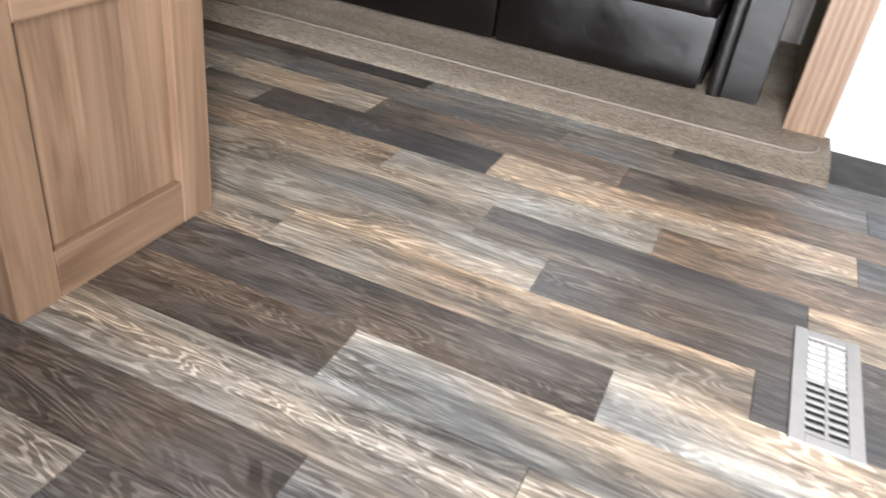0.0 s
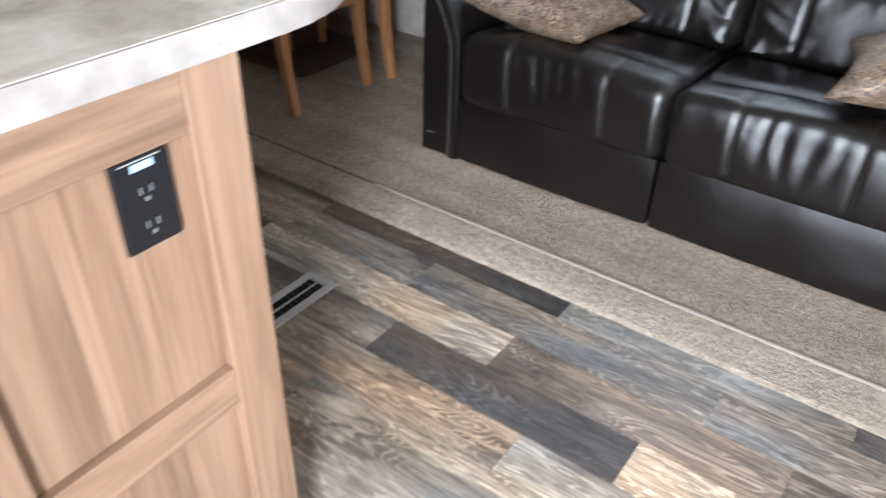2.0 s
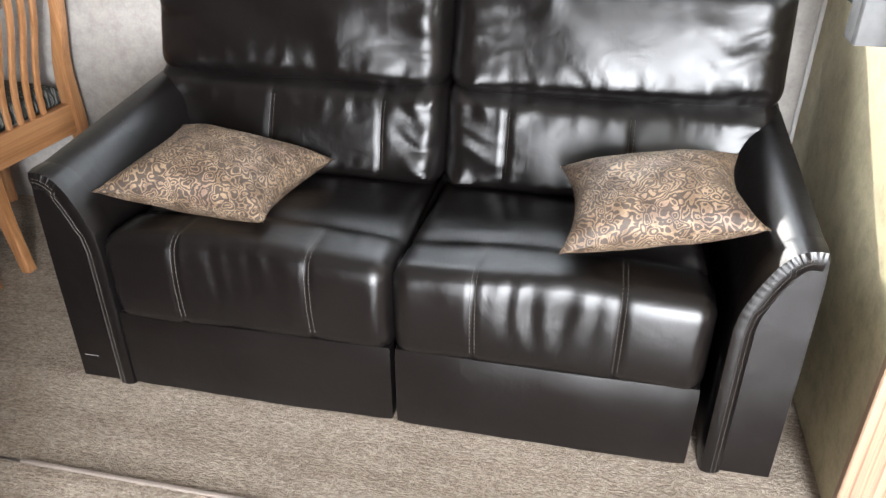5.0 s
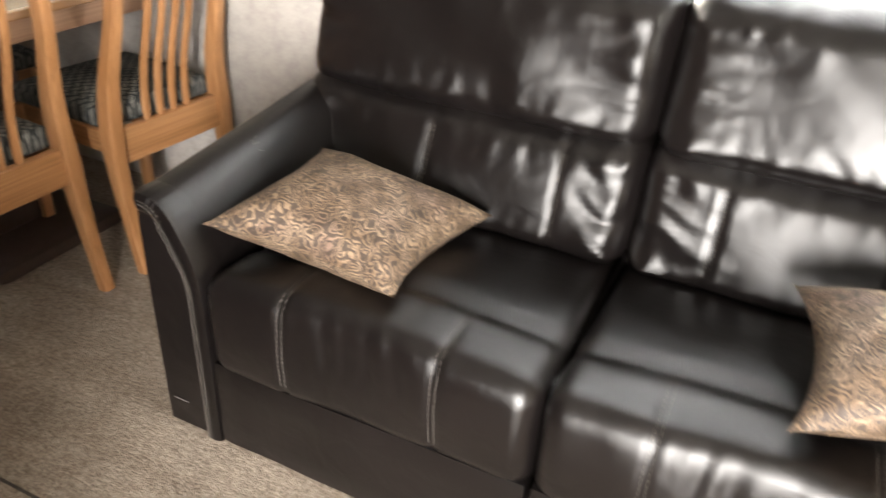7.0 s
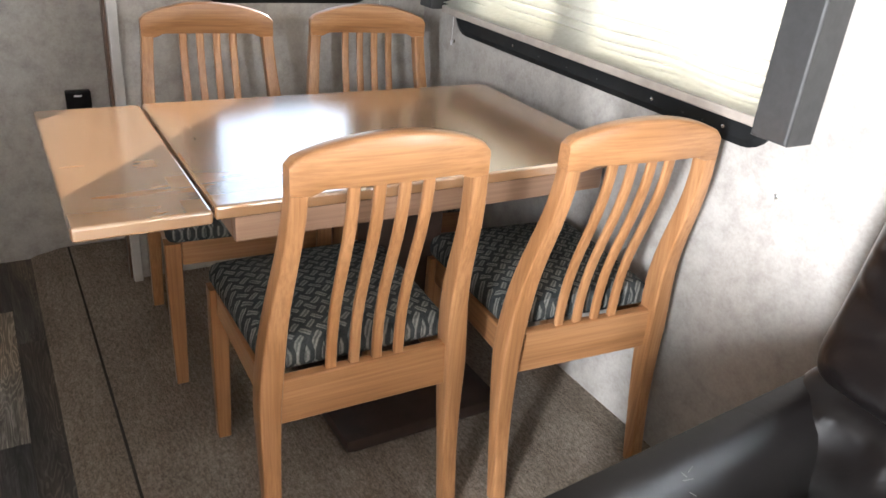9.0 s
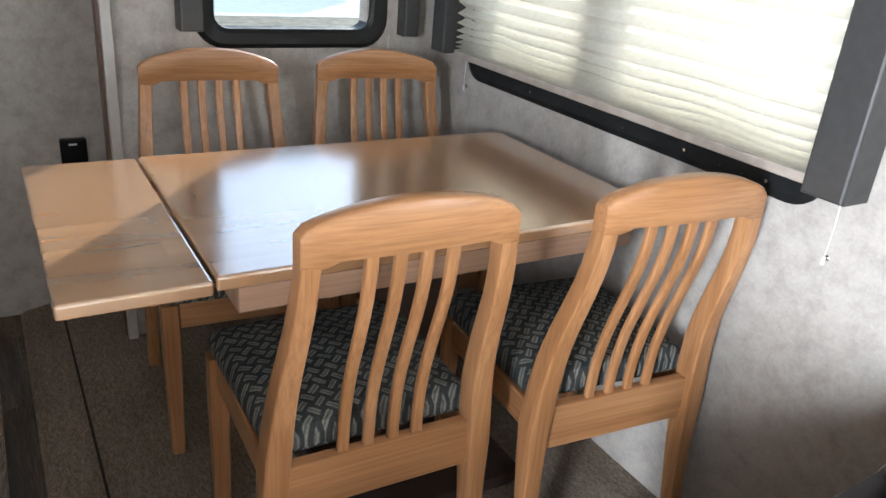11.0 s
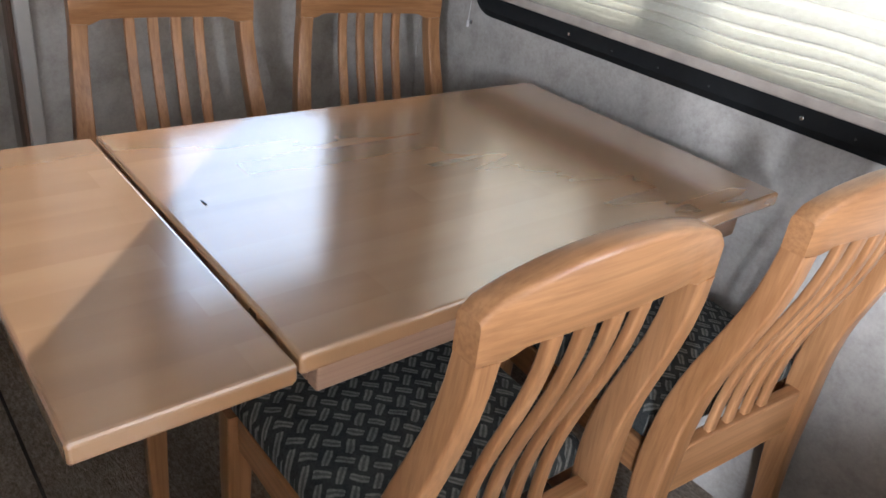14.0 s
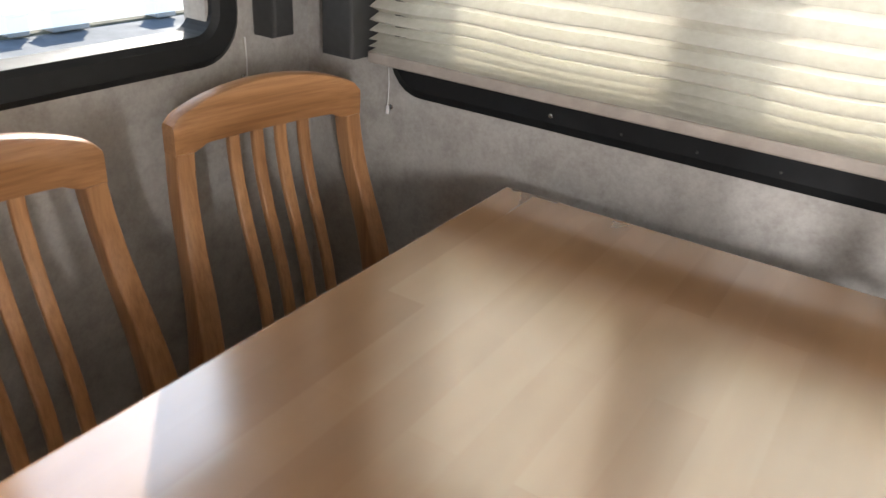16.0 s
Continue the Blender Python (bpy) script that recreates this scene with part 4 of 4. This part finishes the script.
main_top = part("tabletop", slab(-1.366, -0.686, -0.160, 0.853, TZ - 0.028, TZ), TABLE_WOOD, table)
leaf = part("leaf", slab(-1.370, -0.680, -0.400, -0.165, TZ - 0.032, TZ - 0.004), TABLE_WOOD, table, "raised end leaf of the table")
for x in (-1.25, -0.80):
    part("hinge", box(x - 0.03, x + 0.03, -0.195, -0.14, TZ - 0.036, TZ - 0.0325, 0.001), CHROME, table)
APRON = wood("apron_wood", (0.28, 0.16, 0.10), (0.36, 0.22, 0.145), (0.42, 0.27, 0.18), "y", 0.4, 0.6, False, 0.1)
part("apron", box(-0.745, -0.722, -0.115, 0.80, TZ - 0.095, TZ - 0.0285, 0.003), APRON, table)
part("apron", box(-1.332, -1.309, -0.115, 0.80, TZ - 0.095, TZ - 0.0285, 0.003), APRON, table)
part("apron", box(-1.308, -0.746, -0.115, -0.092, TZ - 0.095, TZ - 0.0285, 0.003), APRON, table)
part("apron", box(-1.308, -0.746, 0.777, 0.80, TZ - 0.095, TZ - 0.0285, 0.003), APRON, table)
part("column", box(-1.09, -0.96, 0.31, 0.50, Z_CARPET + 0.05, TZ - 0.0285, 0.01), DARK_BASE, table, "dark brown pedestal column")
part("foot_plate", rounded_grid((-1.27, 0.16, Z_CARPET), (-0.78, 0.64, Z_CARPET + 0.05), 0.022, 0.03), DARK_BASE, table, "dark brown pedestal base", True)
part("scratch", box(-1.075, -1.059, -0.104, -0.101, TZ - 0.001, TZ + 0.0008), SLOT_DARK, table, "short dark scratch in the tabletop")
for y in (0.02, 0.31):
    part("chip", screw((-0.6878, y, TZ - 0.012), (1, 0, 0), 0.003), WHITE_PLASTIC, table)


# ---- dining chairs ----
def back_line(z):
    """How far behind the rear feet the chair's back stands at height z."""
    if z < 0.44:
        return -0.046 * math.sin(math.pi / 2 * z / 0.44)
    s = (z - 0.44) / 0.52
    return -0.046 + 0.066 * s + 0.008 * math.sin(math.pi * s) - 0.014 * math.sin(2 * math.pi * s)


def half_width(z):
    return 0.208 - 0.040 * max(0.0, (z - 0.40) / 0.53)


def dining_chair():
    """Faces minus x; its rear feet stand at x = 0."""
    c = thing("dining_chair", "light oak slat-back dining chair with a green-grey basket-weave fabric seat", "chair", group="chairs round the table")
    for s in (-1, 1):
        pts, ks = [], []
        for i in range(23):
            z = 0.8655 * i / 22
            pts.append((back_line(z), s * half_width(z), z))
            ks.append(0.82 + 0.34 * math.exp(-((z - 0.44) / 0.20) ** 2))
        part("back_post", sweep(pts, oblong(0.040, 0.047, 0.005), up=Vector((1, 0, 0)), scales=ks), CHAIR_WOOD, c, "", True)
        pts = [(-0.458, s * 0.204, z) for z in (0.0, 0.15, 0.30, 0.44)]
        part("front_leg", sweep(pts, oblong(0.042, 0.042, 0.005), up=Vector((1, 0, 0)), scales=[0.78, 0.9, 1.0, 1.0]), CHAIR_WOOD, c, "", True)
        part("side_rail", box(-0.434, -0.068, s * 0.200 - 0.011, s * 0.200 + 0.011, 0.372, 0.440, 0.004), CHAIR_WOOD_X, c)
    part("front_rail", box(-0.470, -0.448, -0.182, 0.182, 0.372, 0.440, 0.004), CHAIR_WOOD_Y, c)
    part("rear_rail", box(-0.062, -0.036, -0.190, 0.190, 0.340, 0.446, 0.004), CHAIR_WOOD_Y, c)
    # crest rail: arched above, stepped down at the posts, bowed backwards
    bm = bmesh.new()
    n = 32
    rings = []
    for i in range(n + 1):
        s = -1 + 2 * i / n
        y = s * 0.1895
        top = 0.919 + 0.042 * (1 - s * s) ** 0.8 - (0.005 if abs(s) == 1 else 0)
        low = 0.863 + 0.011 / (1 + math.exp((abs(s) - 0.74) * 45))
        bow = 0.013 * (1 - s * s)
        ring = []
        for z, d in ((low, -0.016), (low + 0.003, -0.018), (top - 0.007, -0.018), (top - 0.002, -0.016), (top, -0.012), (top, 0.011), (top - 0.002, 0.015), (top - 0.007, 0.017), (low + 0.003, 0.017), (low, 0.015)):
            ring.append(bm.verts.new((back_line(z) + bow + d, y, z)))
        rings.append(ring)
    for a, b in zip(rings, rings[1:]):
        for j in range(len(a)):
            bm.faces.new((a[j], a[(j + 1) % len(a)], b[(j + 1) % len(a)], b[j]))
    bm.faces.new(rings[0])
    bm.faces.new(rings[-1])
    part("crest_rail", bm, CHAIR_WOOD_Y, c, "arched crest rail", True)
    for k in range(4):
        y = -0.075 + 0.05 * k
        pts = [(back_line(z) + 0.012 * max(0, (z - 0.5) / 0.39) * (1 - (y / 0.19) ** 2) - 0.004, y * (1.0 - 0.08 * (z - 0.46)), z) for z in [0.442 + 0.438 * i / 14 for i in range(15)]]
        part("slat", sweep(pts, oblong(0.022, 0.0135, 0.004), up=Vector((1, 0, 0))), CHAIR_WOOD, c, "", True)

    def puff(p, q):
        s, d = p.y / 0.215, (p.x + 0.25) / 0.225
        if q.z > 0.2:
            p.z += 0.024 * max(0, 1 - s * s) ** 0.7 * max(0, 1 - d * d) ** 0.7
        k = 1 - 0.07 * (p.x + 0.475) / 0.43
        p.y *= k
        return p
    part("seat_cushion", rounded_grid((-0.484, -0.220, 0.437), (-0.070, 0.220, 0.497), 0.024, 0.02, puff), SEAT_FABRIC, c, "basket-weave fabric seat pad", True)
    return c


CHAIR_WOOD_X = wood("chair_oak_side", (0.33, 0.156, 0.062), (0.41, 0.202, 0.087), (0.46, 0.238, 0.109), "x", 0.30, 1.1, False, 0.12, 0.38)
chair = dining_chair()
chair.matrix_world = pose(-0.538, 0.104, Z_CARPET, 0, 0, -1.5)
for m in (pose(-0.484, 0.644, Z_CARPET, 0, 0, -5), pose(-1.712, 0.104, Z_CARPET, 0, 0, 176), pose(-1.680, 0.606, Z_CARPET, 0, 0, 171)):
    copy_thing(chair, m)


# ---- kitchen island ----
IX, IY0, IY1 = 0.812, -1.892, -1.427    # end panel face and its two edges
CT = 0.985                               # underside of the counter
island = thing("kitchen_island", "light wood kitchen island with a panelled end and side doors", "cabinet")
part("body", box(-0.55, IX - 0.033, IY0 + 0.004, IY1 - 0.004, 0.0, CT - 0.002), CABINET_WOOD, island)


stile = 0.083
part("stile", box(IX - 0.032, IX, IY0, IY0 + stile, 0.0, CT, 0.0025), CABINET_WOOD, island)
part("stile", box(IX - 0.032, IX, IY1 - stile, IY1, 0.0, CT, 0.0025), CABINET_WOOD, island)
for z0, z1 in ((0.0, 0.088), (0.455, 0.527), (0.905, CT)):
    part("rail", box(IX - 0.032, IX - 0.0008, IY0 + stile + 0.0005, IY1 - stile - 0.0005, z0, z1, 0.0025), CABINET_WOOD_Y, island)
for z0, z1 in ((0.088, 0.455), (0.527, 0.905)):
    ys = [IY0 + stile, IY0 + stile + 0.11, IY0 + stile + 0.205, IY1 - stile]
    for a, b in zip(ys, ys[1:]):
        part("panel_board", box(IX - 0.032, IX - 0.017, a, b, z0, z1, 0.0008), CABINET_WOOD, island)


# side doors of the island
def cabinet_door(x0, x1, z0, z1, hinges):
    d = part("door", box(x0, x1, IY0 - 0.019, IY0 + 0.003, z0, z1, 0.004), CABINET_WOOD, island)
    w = 0.062
    part("door_panel", box(x0 + w, x1 - w, IY0 - 0.026, IY0 - 0.0192, z0 + w, z1 - w, 0.006), CABINET_WOOD, d)
    for z in hinges:
        h = part("hinge", box(x1 + 0.001, x1 + 0.006, IY0 - 0.016, IY0 + 0.006, z - 0.028, z + 0.028, 0.002), CHROME, d, "nickel cabinet hinge")
        part("hinge_leaf", box(x1 + 0.006, x1 + 0.015, IY0 - 0.002, IY0 + 0.0035, z - 0.018, z + 0.018, 0.001), CHROME, d)
        part("hinge_screw", screw((x1 + 0.0105, IY0 - 0.002, z - 0.009), (0, -1, 0), 0.003), CHROME, d)
    return d


cabinet_door(0.33, 0.748, 0.12, 0.955, (0.195, 0.532, 0.895))
# Dark strip laid on the body as the shade between door and stile.
part("door_gap", box(0.7485, 0.755, IY0 + 0.002, IY0 + 0.0036, 0.10, 0.98), SLOT_DARK, island)
cabinet_door(-0.10, 0.312, 0.12, 0.955, ())


def counter():
    """Round-ended worktop."""
    out = [(-0.62, -1.93), (0.72, -1.93)]
    out += [(0.72 + 0.097 * math.sin(radians(a)), -1.833 - 0.097 * math.cos(radians(a))) for a in range(15, 91, 15)]
    out += [(0.519 + 0.30 * math.cos(radians(a)), -1.352 + 0.30 * math.sin(radians(a))) for a in range(0, 91, 9)]
    out += [(-0.62, -1.052)]
    return out


top = thing("countertop", "beige stone-pattern laminate countertop with a rounded end", "countertop")
oc = counter()
part("edge_band", extrude(oc, lambda u, v, d: (u, v, CT + 0.0005 + d), 0.040, 0.004), LAMINATE_EDGE, top, "pale laminate edge")
inset = [(x + (0.003 if x < 0 else -0.003), y + (0.003 if y < -1.5 else -0.003)) for x, y in oc]
part("surface", extrude(inset, lambda u, v, d: (u, v, CT + 0.0412 + d), 0.0012), LAMINATE, top)

outlet = thing("wall_outlet", "black double power outlet set in the island's end panel", "outlet")
oy0, oy1, oz0, oz1 = -1.617, -1.540, 0.780, 0.901
ox = IX - 0.0168
part("plate", box(ox, ox + 0.008, oy0, oy1, oz0, oz1, 0.003), BLACK_GLOSS, outlet)
part("label_sticker", box(ox + 0.0082, ox + 0.0088, -1.592, -1.562, 0.884, 0.893), LABEL_BLUE, outlet)
part("label_bar", box(ox + 0.0082, ox + 0.0088, -1.607, -1.552, 0.8955, 0.8970), GREY_PLASTIC, outlet)
for zc in (0.857, 0.812):
    for dy in (-0.007, 0.007):
        part("slot", box(ox + 0.0078, ox + 0.0086, -1.578 + dy - 0.0012, -1.578 + dy + 0.0012, zc - 0.004, zc + 0.005), SLOT_GREY, outlet)
    part("ground_hole", box(ox + 0.0078, ox + 0.0086, -1.5805, -1.5755, zc - 0.014, zc - 0.009), SLOT_GREY, outlet)

outlet2 = thing("wall_outlet", "black power outlet on the grey partition wall", "outlet")
part("plate", box(LEFT_X + 0.0005, LEFT_X + 0.03, -0.262, -0.182, 0.50, 0.617, 0.005), BLACK_GLOSS, outlet2)
part("label_sticker", box(LEFT_X + 0.0302, LEFT_X + 0.0308, -0.236, -0.212, 0.598, 0.604), WHITE_PLASTIC, outlet2)


# ---- outside, seen through the end window ----
GRASS = plain("dry_grass", (0.36, 0.34, 0.26), 0.95, 0, 0.5, 6.0, 0.6)
VAN_WHITE = plain("van_paint", (0.62, 0.63, 0.64), 0.3, 0, 0.05, 4)
MAROON = plain("maroon_paint", (0.16, 0.07, 0.065), 0.4, 0, 0.2, 4)
STEEL_GREY = plain("grey_siding", (0.30, 0.31, 0.33), 0.5, 0, 0.15, 4)
RUBBER = plain("tyre_rubber", (0.02, 0.02, 0.02), 0.8)
DARK_GLASS = plain("dark_glass", (0.10, 0.11, 0.12), 0.1)
GZ = -1.05
tagged(link("grass_verge", box(-40, -10.9, -30, 60, GZ - 0.1, GZ + 0.03), GRASS), "dry grass verge beyond the gravel lot", "grass", kind="structure")


def disc(cx, cy, cz, r, w):
    bm = bmesh.new()
    bmesh.ops.create_cone(bm, cap_ends=True, segments=20, radius1=r, radius2=r, depth=w)
    bmesh.ops.bevel(bm, geom=[e for e in bm.edges if abs(e.verts[0].co.z - e.verts[1].co.z) < 1e-6], offset=w * 0.15, segments=2, affect="EDGES")
    bmesh.ops.transform(bm, matrix=Matrix.Translation((cx, cy, cz)) @ Matrix.Rotation(math.pi / 2, 4, "Y"), verts=bm.verts)
    return bm


def van(name, label, x, y, paint, length=4.6):
    v = thing(name, label, "vehicle", pose(x, y, GZ))
    prof = [(-0.5, 0.35), (-0.5, 0.85), (-0.47, 1.0), (-0.28, 1.06), (-0.17, 1.62), (-0.10, 1.72), (0.46, 1.74), (0.5, 1.6), (0.5, 0.35)]
    part("body", extrude([(u * length, z) for u, z in prof], lambda u, z, d: (-0.85 + d, u, z), 1.7, 0.06), paint, v)
    part("side_window", box(0.852, 0.860, -0.12 * length, 0.42 * length, 1.12, 1.55, 0.003), DARK_GLASS, v)
    part("windscreen", box(-0.7, 0.7, -0.262 * length, -0.255 * length, 1.12, 1.5, 0.003), DARK_GLASS, v)
    for sy in (-0.32, 0.32):
        for sx in (-0.72, 0.72):
            w = part("wheel", disc(sx, sy * length, 0.33, 0.33, 0.22), RUBBER, v)
            part("rim", disc(sx * 1.09, sy * length, 0.33, 0.19, 0.1), STEEL_GREY, w)
    return v


van("parked_van", "white van parked on the grass outside", -20.5, 16.6, VAN_WHITE)
van("parked_car", "maroon minivan parked beyond the lot", -22.5, 12.6, MAROON, 4.2)
hut = thing("utility_trailer", "grey box trailer parked beyond the lot", "trailer", pose(-22.0, 8.2, GZ))
part("body", box(-0.9, 0.9, -1.3, 1.3, 0.5, 2.3, 0.05), STEEL_GREY, hut)
for sy in (-0.4, 0.4):
    part("wheel", disc(0.95, sy, 0.33, 0.33, 0.2), RUBBER, hut)
part("tow_bar", box(-0.05, 0.05, -2.2, -1.3, 0.45, 0.53, 0.01), RUBBER, hut)
for x, y, w in ((-10.9, 5.75, 0.55), (-10.95, 5.05, 0.30), (-10.9, 7.3, 0.35)):
    t = thing("storage_tote", "white plastic storage tote on the grass edge", "storage box", pose(x, y, GZ + 0.03), "totes outside")
    part("tub", box(-0.15, 0.15, -w / 2, w / 2, 0.0, 0.26, 0.02), VAN_WHITE, t)
    part("lid", box(-0.17, 0.17, -w / 2 - 0.02, w / 2 + 0.02, 0.261, 0.30, 0.012), VAN_WHITE, t)


# ---- floor registers ----
def register(label, x0, x1, y0, y1, dark):
    r = thing("floor_register", label, "floor vent", group="floor registers")
    bm = bmesh.new()
    b = 0.024
    box(x0, x0 + b, y0, y1, 0.0, 0.006, 0.0015, bm=bm)
    box(x1 - b, x1, y0, y1, 0.0, 0.006, 0.0015, bm=bm)
    box(x0 + b, x1 - b, y0, y0 + b, 0.0, 0.006, 0.0015, bm=bm)
    box(x0 + b, x1 - b, y1 - b, y1, 0.0, 0.006, 0.0015, bm=bm)
    part("frame", bm, GREY_PLASTIC, r)
    # Near-black sheet in place of a duct: the dark under the slats is colour.
    part("backing", box(x0 + b, x1 - b, y0 + b, y1 - b, 0.0, 0.0008), SLOT_DARK, r)
    n = 14
    w = (y1 - y0 - 2 * b) / n
    for i in range(n):
        y = y0 + b + i * w
        part("slat", box(x0 + b, x1 - b, y + w * 0.32, y + w * 0.62, 0.001, 0.0045, 0.0006), GREY_PLASTIC if not dark else BLACK_GLOSS, r)
    part("centre_bar", box((x0 + x1) / 2 - 0.003, (x0 + x1) / 2 + 0.003, y0 + b, y1 - b, 0.0012, 0.0052, 0.001), GREY_PLASTIC, r)
    return r


register("grey plastic floor register set in the vinyl by the doorway", 1.952, 2.066, -1.495, -1.168, False)
register("grey plastic floor register with dark slats near the carpet", 0.198, 0.303, -1.104, -0.786, True)
part("damper", box(1.978, 2.040, -1.315, -1.195, 0.0009, 0.0016), WHITE_PLASTIC, bpy.data.objects["floor_register"], "white damper behind the slats")


# ---- vinyl planks ----
PITCH, FIRST = 0.1366, -0.799
BASE = {-3: [0.865, 1.609, -0.01], -2: [0.455, 1.32, 2.102], -1: [-0.088, 0.815, 1.523], 0: [0.535, 1.224], 1: [0.028, 1.0, 1.656], 2: [1.299, 1.975],
        3: [0.62, 1.476], 4: [0.96, 1.894], 5: [0.80, 1.673], 6: [1.262], 7: [0.70, 1.615], 8: [1.34]}
TONES = {-3: [0.5, 0.08, 0.65, 0.1], -2: [0.5, 0.38, 0.42, 0.15], -1: [0.2, 0.82, 0.33, 0.3], 0: [0.4, 0.06, 0.9, 0.3], 1: [0.3, 0.5, 0.7, 0.35],
         2: [0.65, 0.28, 0.75], 3: [0.4, 0.72, 0.2], 4: [0.8, 0.10, 0.35], 5: [0.3, 0.15, 0.95], 6: [0.12, 0.6], 7: [0.6, 0.6, 0.7], 8: [0.12, 0.3]}
floor = tagged(new("floor"), "wood-look vinyl plank floor in grey, brown and pale tan", "floor", kind="structure")
rng = random.Random(7)
for row in range(-3, 18):
    y1 = FIRST - PITCH * row
    y0 = y1 - PITCH
    if row == -3:
        y1 = -0.40
    if y0 < -3.2:
        y0 = -3.198
    joints = sorted(BASE.get(row, [rng.uniform(0.0, 0.7)]))
    tones = list(TONES.get(row, [rng.random() for _ in range(len(joints) + 1)]))
    while joints[0] > LEFT_X + 0.7:
        joints.insert(0, joints[0] - rng.uniform(0.68, 0.92))
        tones.insert(0, rng.choice((0.1, 0.25, 0.45, 0.6, 0.8)))
    while joints[-1] < 3.2 - 0.7:
        joints.append(joints[-1] + rng.uniform(0.68, 0.92))
        tones.append(rng.choice((0.1, 0.25, 0.45, 0.6, 0.8)))
    cuts = [LEFT_X, *[j for j in joints if LEFT_X + 0.05 < j < 3.15], 3.2]
    for k, (a, b) in enumerate(zip(cuts, cuts[1:])):
        g = 0.0007
        ob = link("plank", box(a + g - (a + b) / 2, (b - a) / 2 - g, -(y1 - y0) / 2 + g, (y1 - y0) / 2 - g, -0.006, 0.0), PLANK, floor)
        ob.location = ((a + b) / 2, (y0 + y1) / 2, 0.0)
        ob["tone"] = float(tones[k % len(tones)])
